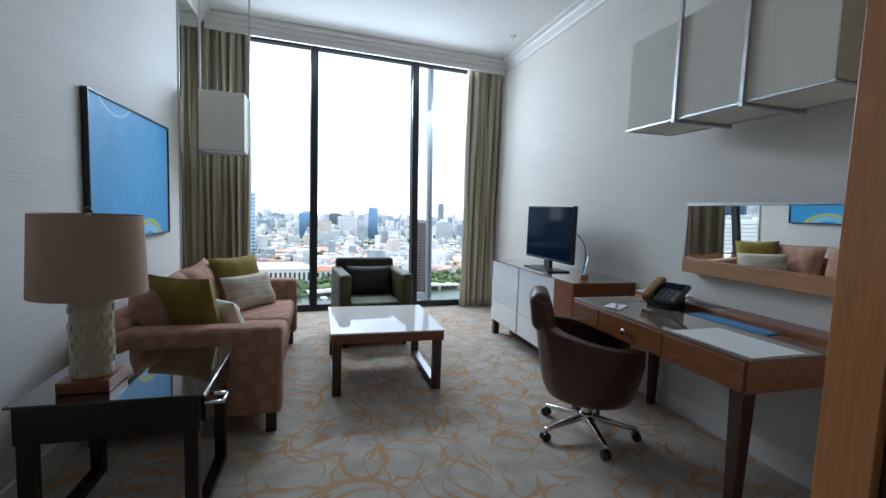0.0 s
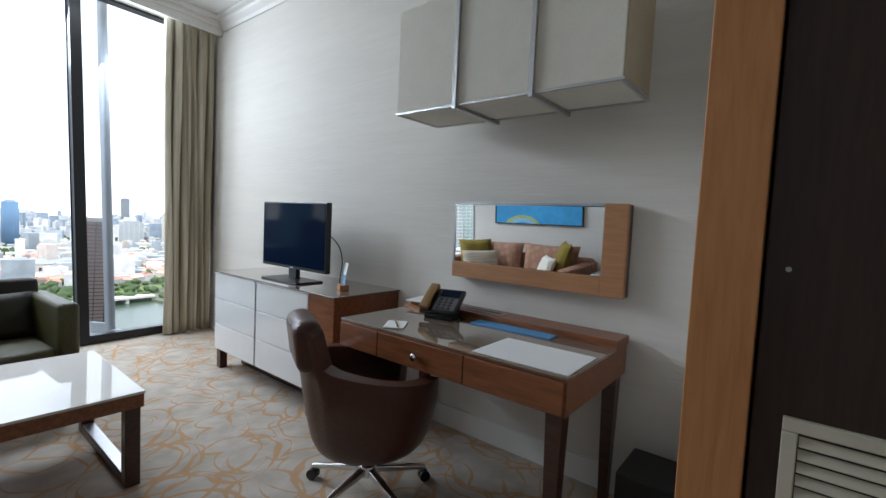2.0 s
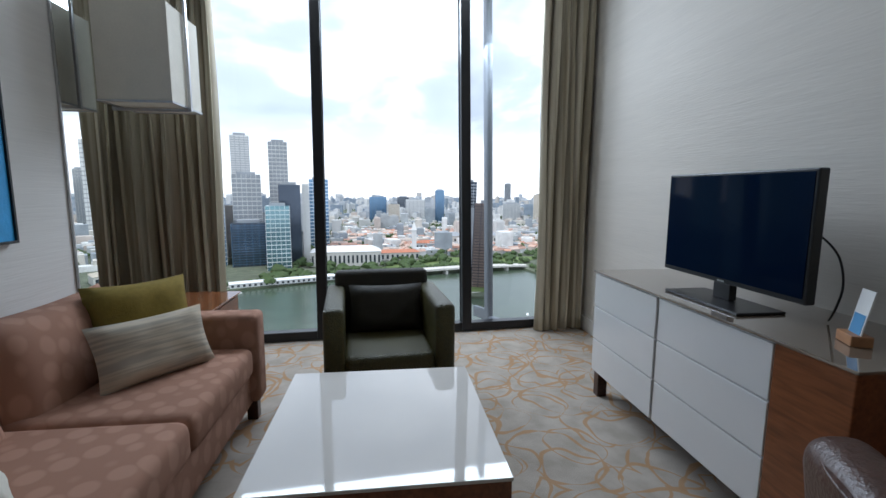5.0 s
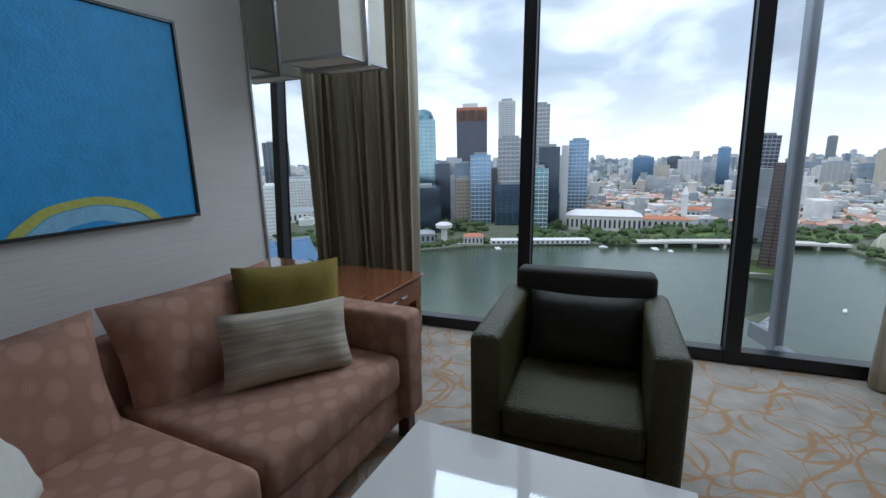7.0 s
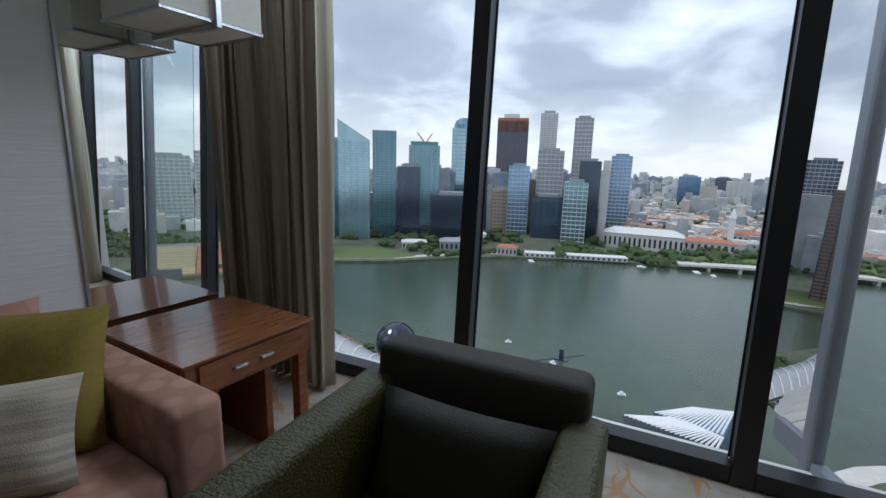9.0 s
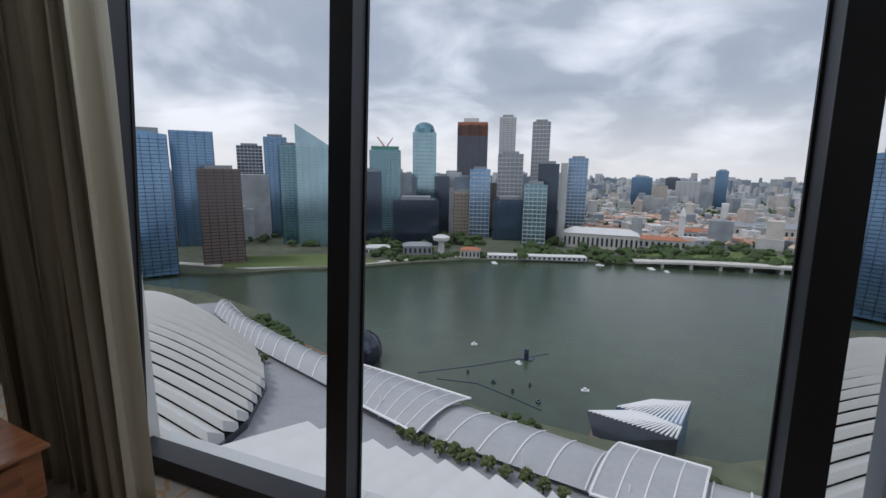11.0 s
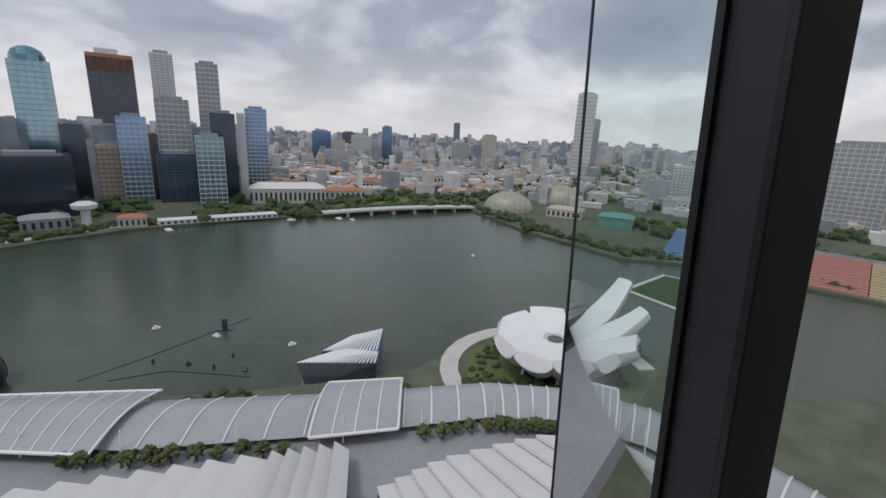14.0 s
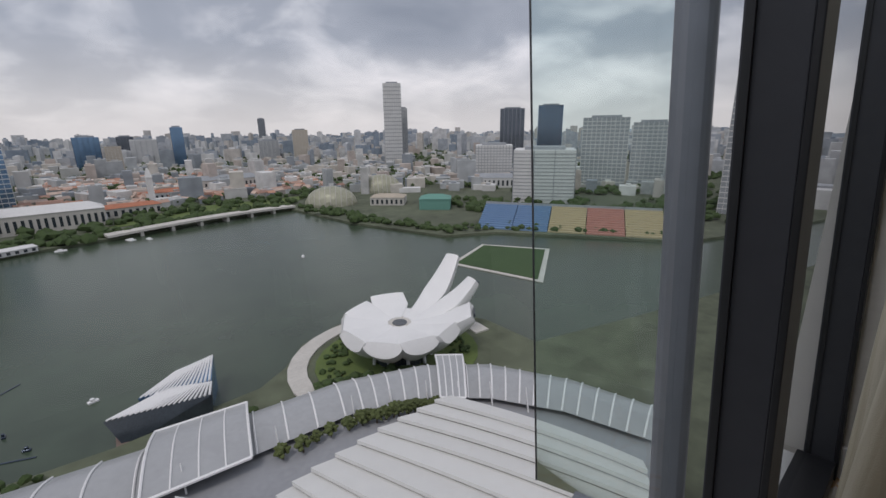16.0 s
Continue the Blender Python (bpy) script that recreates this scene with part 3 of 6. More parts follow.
# ---------------- coffee table ----------------
def coffee_table():
    t = thing("coffee_table", pose(1.285, 3.50, 0), "low coffee table, glossy white glass top, brown wood frame", "coffee table")
    W, L, H = 0.80, 0.845, 0.445
    part("glass_top", one_box((0.0, 0.0, H - 0.012), (W, L, H), 0.002), M_TABLETOP, t, "glossy white back-painted glass top")
    part("top_frame", one_box((0.004, 0.004, H - 0.075), (W - 0.004, L - 0.004, H - 0.0125), 0.003), M_WOOD, t)
    for x in (0.015, W - 0.075):
        fr = part("leg_frame", one_box((x, 0.015, 0.0), (x + 0.06, 0.075, H - 0.076), 0.003), M_WOOD_D, t)
        part("leg", one_box((x, L - 0.075, 0.0), (x + 0.06, L - 0.015, H - 0.076), 0.003), M_WOOD_D, t)
        part("floor_rail", one_box((x, 0.0755, 0.0), (x + 0.06, L - 0.0755, 0.045), 0.003), M_WOOD_D, t)
        part("steel_inlay", one_box((x + 0.004, 0.077, 0.0455), (x + 0.056, L - 0.077, 0.050), 0.001), M_STEEL, t, "brushed steel inlay strip")


coffee_table()


# ---------------- armchair ----------------
def armchair():
    t = thing("armchair", pose(1.702, 4.90, 0, 0, 0, 5), "olive green leather tub armchair with a dark seat", "armchair")
    for s in (-1, 1):
        bm = bmesh.new()
        vs = box(bm, (-0.055, -0.34, 0.05), (0.055, 0.32, 0.69), 0.03, 4)
        bmesh.ops.transform(bm, matrix=pose(s * 0.292, 0, 0), verts=bm.verts)
        part("arm", bm, M_GREEN, t)
    part("base", one_box((-0.243, -0.32, 0.06), (0.243, 0.30, 0.30), 0.015), M_GREEN, t)
    part("seat", one_box((-0.243, -0.335, 0.301), (0.243, 0.16, 0.43), 0.04, 4), M_GREEN, t, "olive seat cushion")
    bm = bmesh.new()
    box(bm, (-0.30, 0.0, 0.0), (0.30, 0.14, 0.72), 0.03, 4, pose(0, 0.21, 0.06, -4, 0, 0))
    part("backrest", bm, M_BROWN_SEAT, t, "dark olive cloth backrest")
    for x in (-0.29, 0.29):
        for y in (-0.28, 0.27):
            part("leg", rod(0.018, 0.022, (x, y, 0.0), (x, y, 0.06)), M_WOOD_D, t)
    c = part("cushion", cushion(0.46, 0.30, 0.13), M_BROWN_SEAT)
    c.matrix_world = pose(1.705, 5.03, 0.565, 74, 0, 4)
    tagged(c, "dark olive cushion leaning on the armchair back", "cushion")


armchair()


# ---------------- tables beside the sofa ----------------
def side_table(m, label, top, wood_m, dark, nest):
    t = thing("side_table", m, label, "side table")
    W, L, H = 0.62, 0.60, 0.575
    part("glass_top", one_box((0, 0, H - 0.010), (W, L, H), 0.002), top, t, "glossy glazed top")
    part("drawer_box", one_box((0.015, 0.015, H - 0.15), (W - 0.018, L - 0.015, H - 0.0105), 0.003), wood_m, t)
    dr = part("drawer", one_box((W - 0.0175, 0.06, H - 0.135), (W - 0.006, L - 0.06, H - 0.025), 0.003), wood_m, t)
    if nest:
        for y in (0.22, 0.34):
            part("handle", one_box((W - 0.006, y - 0.03, H - 0.085), (W + 0.01, y + 0.03, H - 0.075), 0.003), M_STEEL, dr, "small steel pull")
    for x in (0.02, W - 0.075):
        for y in (0.02, L - 0.075):
            part("leg", one_box((x, y, 0.0), (x + 0.05, y + 0.05, H - 0.151), 0.003), wood_m, t)
    for x in (0.02, W - 0.075):
        part("floor_rail", one_box((x, 0.0755, 0.0), (x + 0.05, L - 0.0805, 0.04), 0.003), wood_m, t)
    if nest:
        part("shelf_frame", one_box((0.12, 0.15, 0.0), (W - 0.10, 0.185, 0.38), 0.003), wood_m, t)
        part("shelf_frame", one_box((0.12, 0.40, 0.0), (W - 0.10, 0.435, 0.38), 0.003), wood_m, t)
    else:
        bm = bmesh.new()
        z = H - 0.05
        for lo, hi in (((W - 0.004, 0.02, z), (W + 0.055, 0.032, z + 0.012)), ((W - 0.004, 0.105, z), (W + 0.055, 0.117, z + 0.012)), ((W + 0.0555, 0.02, z), (W + 0.067, 0.117, z + 0.012))):
            box(bm, lo, hi, 0.002)
        part("handle", bm, M_CHROME, dr, "square chrome ring pull")
        part("edge_strip", one_box((W, 0.0, H - 0.012), (W + 0.004, L, H + 0.001), 0.001), M_CHROME, t, "chrome edge strip")


side_table(pose(0.055, 4.955, 0), "brown wooden side table with a drawer under the pendant lamp", M_TOPWOOD, M_WOOD, False, True)
side_table(pose(0.17, 2.30, 0), "dark glossy side table with a chrome ring pull", M_DARKTOP, M_EBONY, True, False)


def table_lamp():
    t = thing("table_lamp", pose(0.37, 2.46, 0.576), "table lamp with a shell-stone column and rose linen drum shade", "table lamp")
    part("plinth", one_box((-0.085, -0.085, 0), (0.085, 0.085, 0.045), 0.004), M_WOOD, t, "brown square plinth")
    col = part("column", lathe([(0.062, 0.045), (0.068, 0.05), (0.068, 0.36), (0.06, 0.375), (0.012, 0.376), (0.012, 0.42)], 28), M_STONE, t, "cream shell-stone column")
    for j in range(9):
        for k in range(12):
            if random.random() < 0.75:
                a = 2 * math.pi * (k + 0.5 * (j % 2)) / 12
                part("stone_chip", one_box((-0.004, -0.013, -0.012), (0.004, 0.013, 0.012), 0, m=pose(0.068 * math.cos(a), 0.068 * math.sin(a), 0.075 + j * 0.033, 0, 0, math.degrees(a))), M_STONE, col, smooth=False)
    bm = bmesh.new()
    seg = 48
    prof = [(0.185, 0.36), (0.172, 0.66), (0.168, 0.66), (0.181, 0.36)]
    rings = [[bm.verts.new((r * math.cos(2 * math.pi * k / seg), r * math.sin(2 * math.pi * k / seg), z)) for k in range(seg)] for r, z in prof]
    for i in range(4):
        a, b = rings[i], rings[(i + 1) % 4]
        for k in range(seg):
            bm.faces.new((a[k], a[(k + 1) % seg], b[(k + 1) % seg], b[k]))
    part("shade", bm, M_LAMPSHADE, t, "rose linen drum shade")
    bm = bmesh.new()
    for k in range(3):
        a = 2 * math.pi * k / 3
        cone(bm, 0.003, 0.003, (0, 0, 0.64), (0.17 * math.cos(a), 0.17 * math.sin(a), 0.645), 8)
    cone(bm, 0.007, 0.007, (0, 0, 0.41), (0, 0, 0.67), 10)
    part("spider", bm, M_STEEL, t, "steel shade holder")
    part("finial", lathe([(0.012, 0.665), (0.016, 0.672), (0.012, 0.685), (0.004, 0.69)], 16), M_BLACK, t)


table_lamp()


# ---------------- painting ----------------
def painting():
    t = thing("painting", pose(0.0, 3.276, 1.043), "large blue abstract painting in a thin black frame", "painting")
    W, H = 1.291, 0.832
    part("canvas", one_box((0.006, 0.012, 0.012), (0.026, W - 0.012, H - 0.012), 0.001), M_ART, t)
    bm = bmesh.new()
    for lo, hi in (((0.002, 0, 0), (0.036, W, 0.0115)), ((0.002, 0, H - 0.0115), (0.036, W, H)), ((0.002, 0, 0.012), (0.036, 0.0115, H - 0.012)), ((0.002, W - 0.0115, 0.012), (0.036, W, H - 0.012))):
        box(bm, lo, hi, 0.001)
    part("frame", bm, M_BLACK, t, "thin black frame")

    def arc(cy, cz, r0, r1, a0, a1, squash, thick, material, label):
        bm = bmesh.new()
        n = 40
        prev = None
        for k in range(n + 1):
            a = radians(a0 + (a1 - a0) * k / n)
            wob = 1 + 0.03 * noise.noise(Vector((k * 0.2, r0, 3)))
            pair = []
            for r in (r0, r1):
                y, z = cy + r * wob * math.cos(a), cz + r * wob * squash * math.sin(a)
                y, z = min(max(y, 0.013), W - 0.013), min(max(z, 0.013), H - 0.013)
                pair.append((y, z))
            cur = [bm.verts.new((x, *q)) for q in pair for x in (0.0262, 0.0262 + thick)]
            if prev:
                for i, j in ((0, 1), (1, 3), (3, 2), (2, 0)):
                    bm.faces.new((prev[i], prev[j], cur[j], cur[i]))
            prev = cur
        part("brush_stroke", bm, material, t, label)

    arc(0.86, -0.10, 0.26, 0.30, 10, 170, 0.75, 0.0015, M_ART_Y, "yellow-green arched stroke")
    arc(0.86, -0.10, 0.18, 0.255, 10, 170, 0.75, 0.001, M_ART_L, "pale blue arched stroke")
    arc(0.35, 0.98, 0.28, 0.30, 195, 345, 0.8, 0.001, M_ART_L, "pale blue looping stroke")


painting()


# ---------------- hanging box lamps ----------------
def strap(t, pts, w, axis):
    """A flat chrome strap that runs round a shade and up to the ceiling."""
    bm = bmesh.new()
    for lo, hi in pts:
        box(bm, lo, hi, 0.0015, 1)
    part("strap", bm, M_STEEL, t, "brushed chrome strap")


def long_box_lamp():
    X0, X1, Y0, Y1, Z0, Z1 = 3.06, 3.40, 1.76, 2.93, 1.835, 2.37
    t = thing("hanging_box_lamp", pose(0, 0, 0), "long cream fabric box lamp hung on chrome straps over the desk", "hanging lamp")
    ys = [Y0, 2.13, 2.53, Y1]
    for a, b in zip(ys, ys[1:]):
        part("shade", one_box((X0, a + 0.002, Z0 + 0.012), (X1, b - 0.002, Z1), 0.003), M_SHADE, t)
        part("diffuser", one_box((X0 + 0.015, a + 0.015, Z0 + 0.004), (X1 - 0.015, b - 0.015, Z0 + 0.0115), 0.002), M_WHITE_CUSH, t, "cream bottom diffuser")
    part("end_panel", one_box((X0 + 0.004, Y0 - 0.004, Z0 + 0.012), (X1 - 0.004, Y0 + 0.0015, Z1), 0.001), M_SHADE_SIDE, t, "fabric end panel, darker tan than the long sides")
    bm = bmesh.new()
    for lo, hi in (((X0 - 0.004, Y0 - 0.006, Z0), (X0 + 0.012, Y1 + 0.004, Z0 + 0.011)), ((X1 - 0.012, Y0 - 0.006, Z0), (X1 + 0.004, Y1 + 0.004, Z0 + 0.011)), ((X0 + 0.0125, Y0 - 0.006, Z0), (X1 - 0.0125, Y0 + 0.010, Z0 + 0.011)), ((X0 + 0.0125, Y1 - 0.012, Z0), (X1 - 0.0125, Y1 + 0.004, Z0 + 0.011))):
        box(bm, lo, hi, 0.001, 1)
    part("rim", bm, M_STEEL, t, "thin chrome bottom rim")
    for y in (2.13, 2.53):
        strap(t, (((X0 - 0.022, y - 0.011, Z0 - 0.016), (X0 - 0.005, y + 0.011, CEIL)), ((X0 - 0.0045, y - 0.011, Z0 - 0.016), (X1 + 0.02, y + 0.011, Z0 - 0.002)), ((X1 + 0.0205, y - 0.011, Z0 - 0.016), (X1 + 0.035, y + 0.011, CEIL))), 0.022, 0)


def pendant_box():
    X0, X1, Y0, Y1, Z0, Z1 = 0.13, 0.52, 5.07, 5.47, 1.775, 2.32
    t = thing("hanging_box_lamp", pose(0, 0, 0), "square cream fabric box lamp hung on chrome straps beside the curtain", "hanging lamp")
    part("shade", one_box((X0, Y0, Z0 + 0.012), (X1, Y1, Z1), 0.003), M_SHADE, t)
    part("diffuser", one_box((X0 + 0.015, Y0 + 0.015, Z0 + 0.004), (X1 - 0.015, Y1 - 0.015, Z0 + 0.0115), 0.002), M_WHITE_CUSH, t, "cream bottom diffuser")
    bm = bmesh.new()
    for lo, hi in (((X0 - 0.004, Y0 - 0.004, Z0), (X1 + 0.004, Y0 + 0.010, Z0 + 0.011)), ((X0 - 0.004, Y1 - 0.010, Z0), (X1 + 0.004, Y1 + 0.004, Z0 + 0.011)), ((X0 - 0.004, Y0 + 0.0105, Z0), (X0 + 0.010, Y1 - 0.0105, Z0 + 0.011)), ((X1 - 0.010, Y0 + 0.0105, Z0), (X1 + 0.004, Y1 - 0.0105, Z0 + 0.011))):
        box(bm, lo, hi, 0.001, 1)
    part("rim", bm, M_STEEL, t, "thin chrome bottom rim")
    y = 5.27
    strap(t, (((X1 + 0.006, y - 0.011, Z0 - 0.016), (X1 + 0.022, y + 0.011, CEIL)), ((X0 - 0.02, y - 0.011, Z0 - 0.016), (X1 + 0.0055, y + 0.011, Z0 - 0.002)), ((X0 - 0.035, y - 0.011, Z0 - 0.016), (X0 - 0.0205, y + 0.011, CEIL))), 0.022, 0)


long_box_lamp()
pendant_box()


# ---------------- desk wall ----------------
def desk():
    t = thing("desk", pose(2.825, 1.80, 0), "walnut writing desk with a glazed top and tapered legs", "desk")
    W, L, H = 0.70, 1.245, 0.76
    part("glass_top", one_box((0.0, 0.0, H - 0.008), (W - 0.17, L, H), 0.002), M_TOPGLASS, t, "glossy glazed desk top")
    part("apron", one_box((0.004, 0.004, H - 0.145), (W - 0.01, L - 0.004, H - 0.0085), 0.004), M_WOOD, t)
    part("ledge", one_box((W - 0.169, 0.0, H - 0.0085), (W, L, H + 0.035), 0.004), M_WOOD, t, "raised walnut ledge along the wall")
    part("cable_flap", one_box((W - 0.13, 0.62, H + 0.0355), (W - 0.06, 0.92, H + 0.040), 0.002), M_STEEL, t, "steel cable flap")
    part("cable_slot", one_box((W - 0.115, 0.64, H + 0.0402), (W - 0.075, 0.90, H + 0.0415), 0.0), M_BLACK, t, smooth=False)
    for a, b in ((0.012, 0.44), (0.446, 0.95), (0.956, L - 0.012)):
        dr = part("drawer", one_box((-0.008, a, H - 0.138), (0.0035, b, H - 0.018), 0.003), M_WOOD, t)
        if 0.3 < a < 0.6:
            kn = lathe([(0.006, 0), (0.006, 0.012), (0.016, 0.018), (0.017, 0.026), (0.008, 0.032)], 16)
            part("knob", kn, M_CHROME, dr, "round chrome knob", m=pose(-0.008, (a + b) / 2, H - 0.08, 0, -90, 0))
    for x in (0.045, W - 0.06):
        for y in (0.05, L - 0.05):
            bm = bmesh.new()
            vs = box(bm, (x - 0.032, y - 0.032, 0.0), (x + 0.032, y + 0.032, H - 0.146), 0.0)
            for v in vs:
                if v.co.z < 0.1:
                    v.co.x, v.co.y = x + (v.co.x - x) * 0.62, y + (v.co.y - y) * 0.62
            part("leg", bm, M_WOOD_D, t, "dark tapered leg", smooth=False)


desk()


def wall_mirror():
    t = thing("wall_mirror", pose(3.465, 1.825, 0.965), "landscape wall mirror with a broad wooden frame on two sides", "mirror")
    W, H, D = 0.995, 0.44, 0.083
    part("backing", one_box((0.032, 0.002, 0.002), (D, W - 0.002, H - 0.002), 0.002), M_WOOD_D, t)
    lean = pose(0.010, W / 2, H / 2, 0, -2.2, 0.8) @ pose(-0.012, -W / 2, -H / 2)
    part("glass_sheet", one_box((0.012, 0.11, 0.09), (0.0195, W - 0.014, H - 0.014), 0.003), M_MIRROR, t, m=lean)
    part("frame_side", one_box((0, 0, 0), (0.0315, 0.1095, H), 0.003), M_MIRWOOD, t, "broad warm wood upright")
    part("frame_bottom", one_box((0, 0.11, 0), (0.0315, W, 0.0895), 0.003), M_MIRWOOD, t, "broad warm wood bottom rail")
    part("frame_top", one_box((0, 0.11, H - 0.0135), (0.0315, W, H), 0.002), M_STEEL, t, "thin steel top edge")
    part("frame_edge", one_box((0, W - 0.0135, 0.09), (0.0315, W, H - 0.014), 0.002), M_STEEL, t, "thin steel edge")


wall_mirror()


def telephone():
    t = thing("telephone", pose(3.27, 2.715, 0.7605, 0, 0, -72), "black desk telephone with a gold-brown handset", "telephone")
    prop = pose(0, -0.09, 0.022, 30, 0, 0)
    part("foot", one_box((-0.085, -0.08, 0.0), (0.085, 0.10, 0.02), 0.006), M_BLACK, t)
    part("stand", prism([(-0.07, 0.0), (0.05, 0.0), (0.05, 0.075)], -0.075, 0.075), M_BLACK, t, m=pose(0, 0.02, 0.02, 90, 0, 90))
    base = part("base", one_box((-0.105, 0.0, 0.0), (0.105, 0.20, 0.028), 0.008, 3), M_BLACK, t, m=prop)
    bronze = mat("bronze_plastic", (0.24, 0.13, 0.045), 0.3, 0.3)
    bm = one_box((-0.102, 0.0, 0.040), (-0.048, 0.205, 0.058), 0.008, 3)
    for y in (0.0, 0.155):
        box(bm, (-0.104, y, 0.027), (-0.046, y + 0.05, 0.056), 0.010, 3)
    part("handset", bm, bronze, t, "gold-brown handset", m=prop)
    part("keypad", one_box((-0.030, 0.015, 0.0282), (0.090, 0.115, 0.031), 0.001), mat("grey_plastic", (0.10, 0.10, 0.105), 0.4), base, "dark grey keypad", m=prop)
    for i in range(3):
        for j in range(4):
            part("key", one_box((-0.009, -0.007, 0), (0.009, 0.007, 0.004), 0.001, m=prop @ pose(-0.005 + i * 0.030, 0.028 + j * 0.024, 0.0311)), M_BLACK, base)
    part("screen", one_box((-0.025, 0.130, 0.0282), (0.085, 0.185, 0.031), 0.001), M_SCREEN, base, m=prop)


telephone()


def flat_thing(name, lo, hi, material, m, label, category, bevel=0.001):
    ob = part(name, one_box(lo, hi, bevel), material)
    ob.matrix_world = m
    return tagged(ob, label, category)


flat_thing("notepad", (-0.05, -0.075, 0), (0.05, 0.075, 0.006), M_PAPER, pose(2.925, 2.74, 0.7605, 0, 0, -55), "small white notepad on the desk", "notepad")
pen = part("pen", rod(0.004, 0.004, (0, -0.07, 0.0), (0, 0.06, 0.0), 12), M_WOOD)
pen.matrix_world = pose(2.93, 2.74, 0.7705, 0, 0, -40)
tagged(pen, "slim brown pen lying on the notepad", "pen")
flat_thing("desk_blotter", (-0.15, -0.205, 0), (0.15, 0.205, 0.002), M_PAPER, pose(3.0, 2.02, 0.7605, 0, 0, 1), "white printed sheet on the desk top", "paper sheet", 0.0)
flat_thing("booklet", (-0.05, -0.22, 0), (0.05, 0.22, 0.006), M_BLUE_PAPER, pose(3.31, 2.30, 0.7605, 0, 0, 3), "blue printed booklet by the desk ledge", "booklet")
flat_thing("booklet", (-0.07, -0.10, 0), (0.07, 0.10, 0.008), M_MIRWOOD, pose(3.36, 2.955, 0.7605, 0, 0, -20), "tan card folder behind the telephone", "folder")
flat_thing("magazine", (-0.10, -0.14, 0), (0.10, 0.14, 0.006), M_PAPER, pose(3.44, 2.93, 0.7955, 0, 0, 12), "pale leaflet on the desk ledge", "leaflet")
flat_thing("waste_bin", (-0.14, -0.12, 0), (0.14, 0.12, 0.28), M_BLACK, pose(3.38, 1.62, 0, 0, 0, 0), "black box-shaped waste bin by the wall", "waste bin", 0.01)


def cable(name, pts, r, material, label):
    cu = bpy.data.curves.new(name, "CURVE")
    cu.dimensions, cu.bevel_depth, cu.bevel_resolution = "3D", r, 2
    sp = cu.splines.new("NURBS")
    sp.points.add(len(pts) - 1)
    for p, q in zip(sp.points, pts):
        p.co = (*q, 1)
    sp.use_endpoint_u, sp.order_u = True, 3
    cu.materials.append(material)
    return tagged(new(name, cu), label, "cable")


cable("coiled_wire", [(3.28, 2.69, 0.79), (3.29, 2.60, 0.768), (3.33, 2.60, 0.766), (3.36, 2.72, 0.767), (3.37, 2.83, 0.78)], 0.003, M_BLACK, "thin black telephone wire lying on the desk")
cable("television_cable", [(3.25, 3.80, 1.18), (3.30, 3.70, 1.12), (3.32, 3.66, 0.98), (3.31, 3.68, 0.86), (3.36, 3.74, 0.815)], 0.004, M_BLACK, "black cable hanging behind the television")


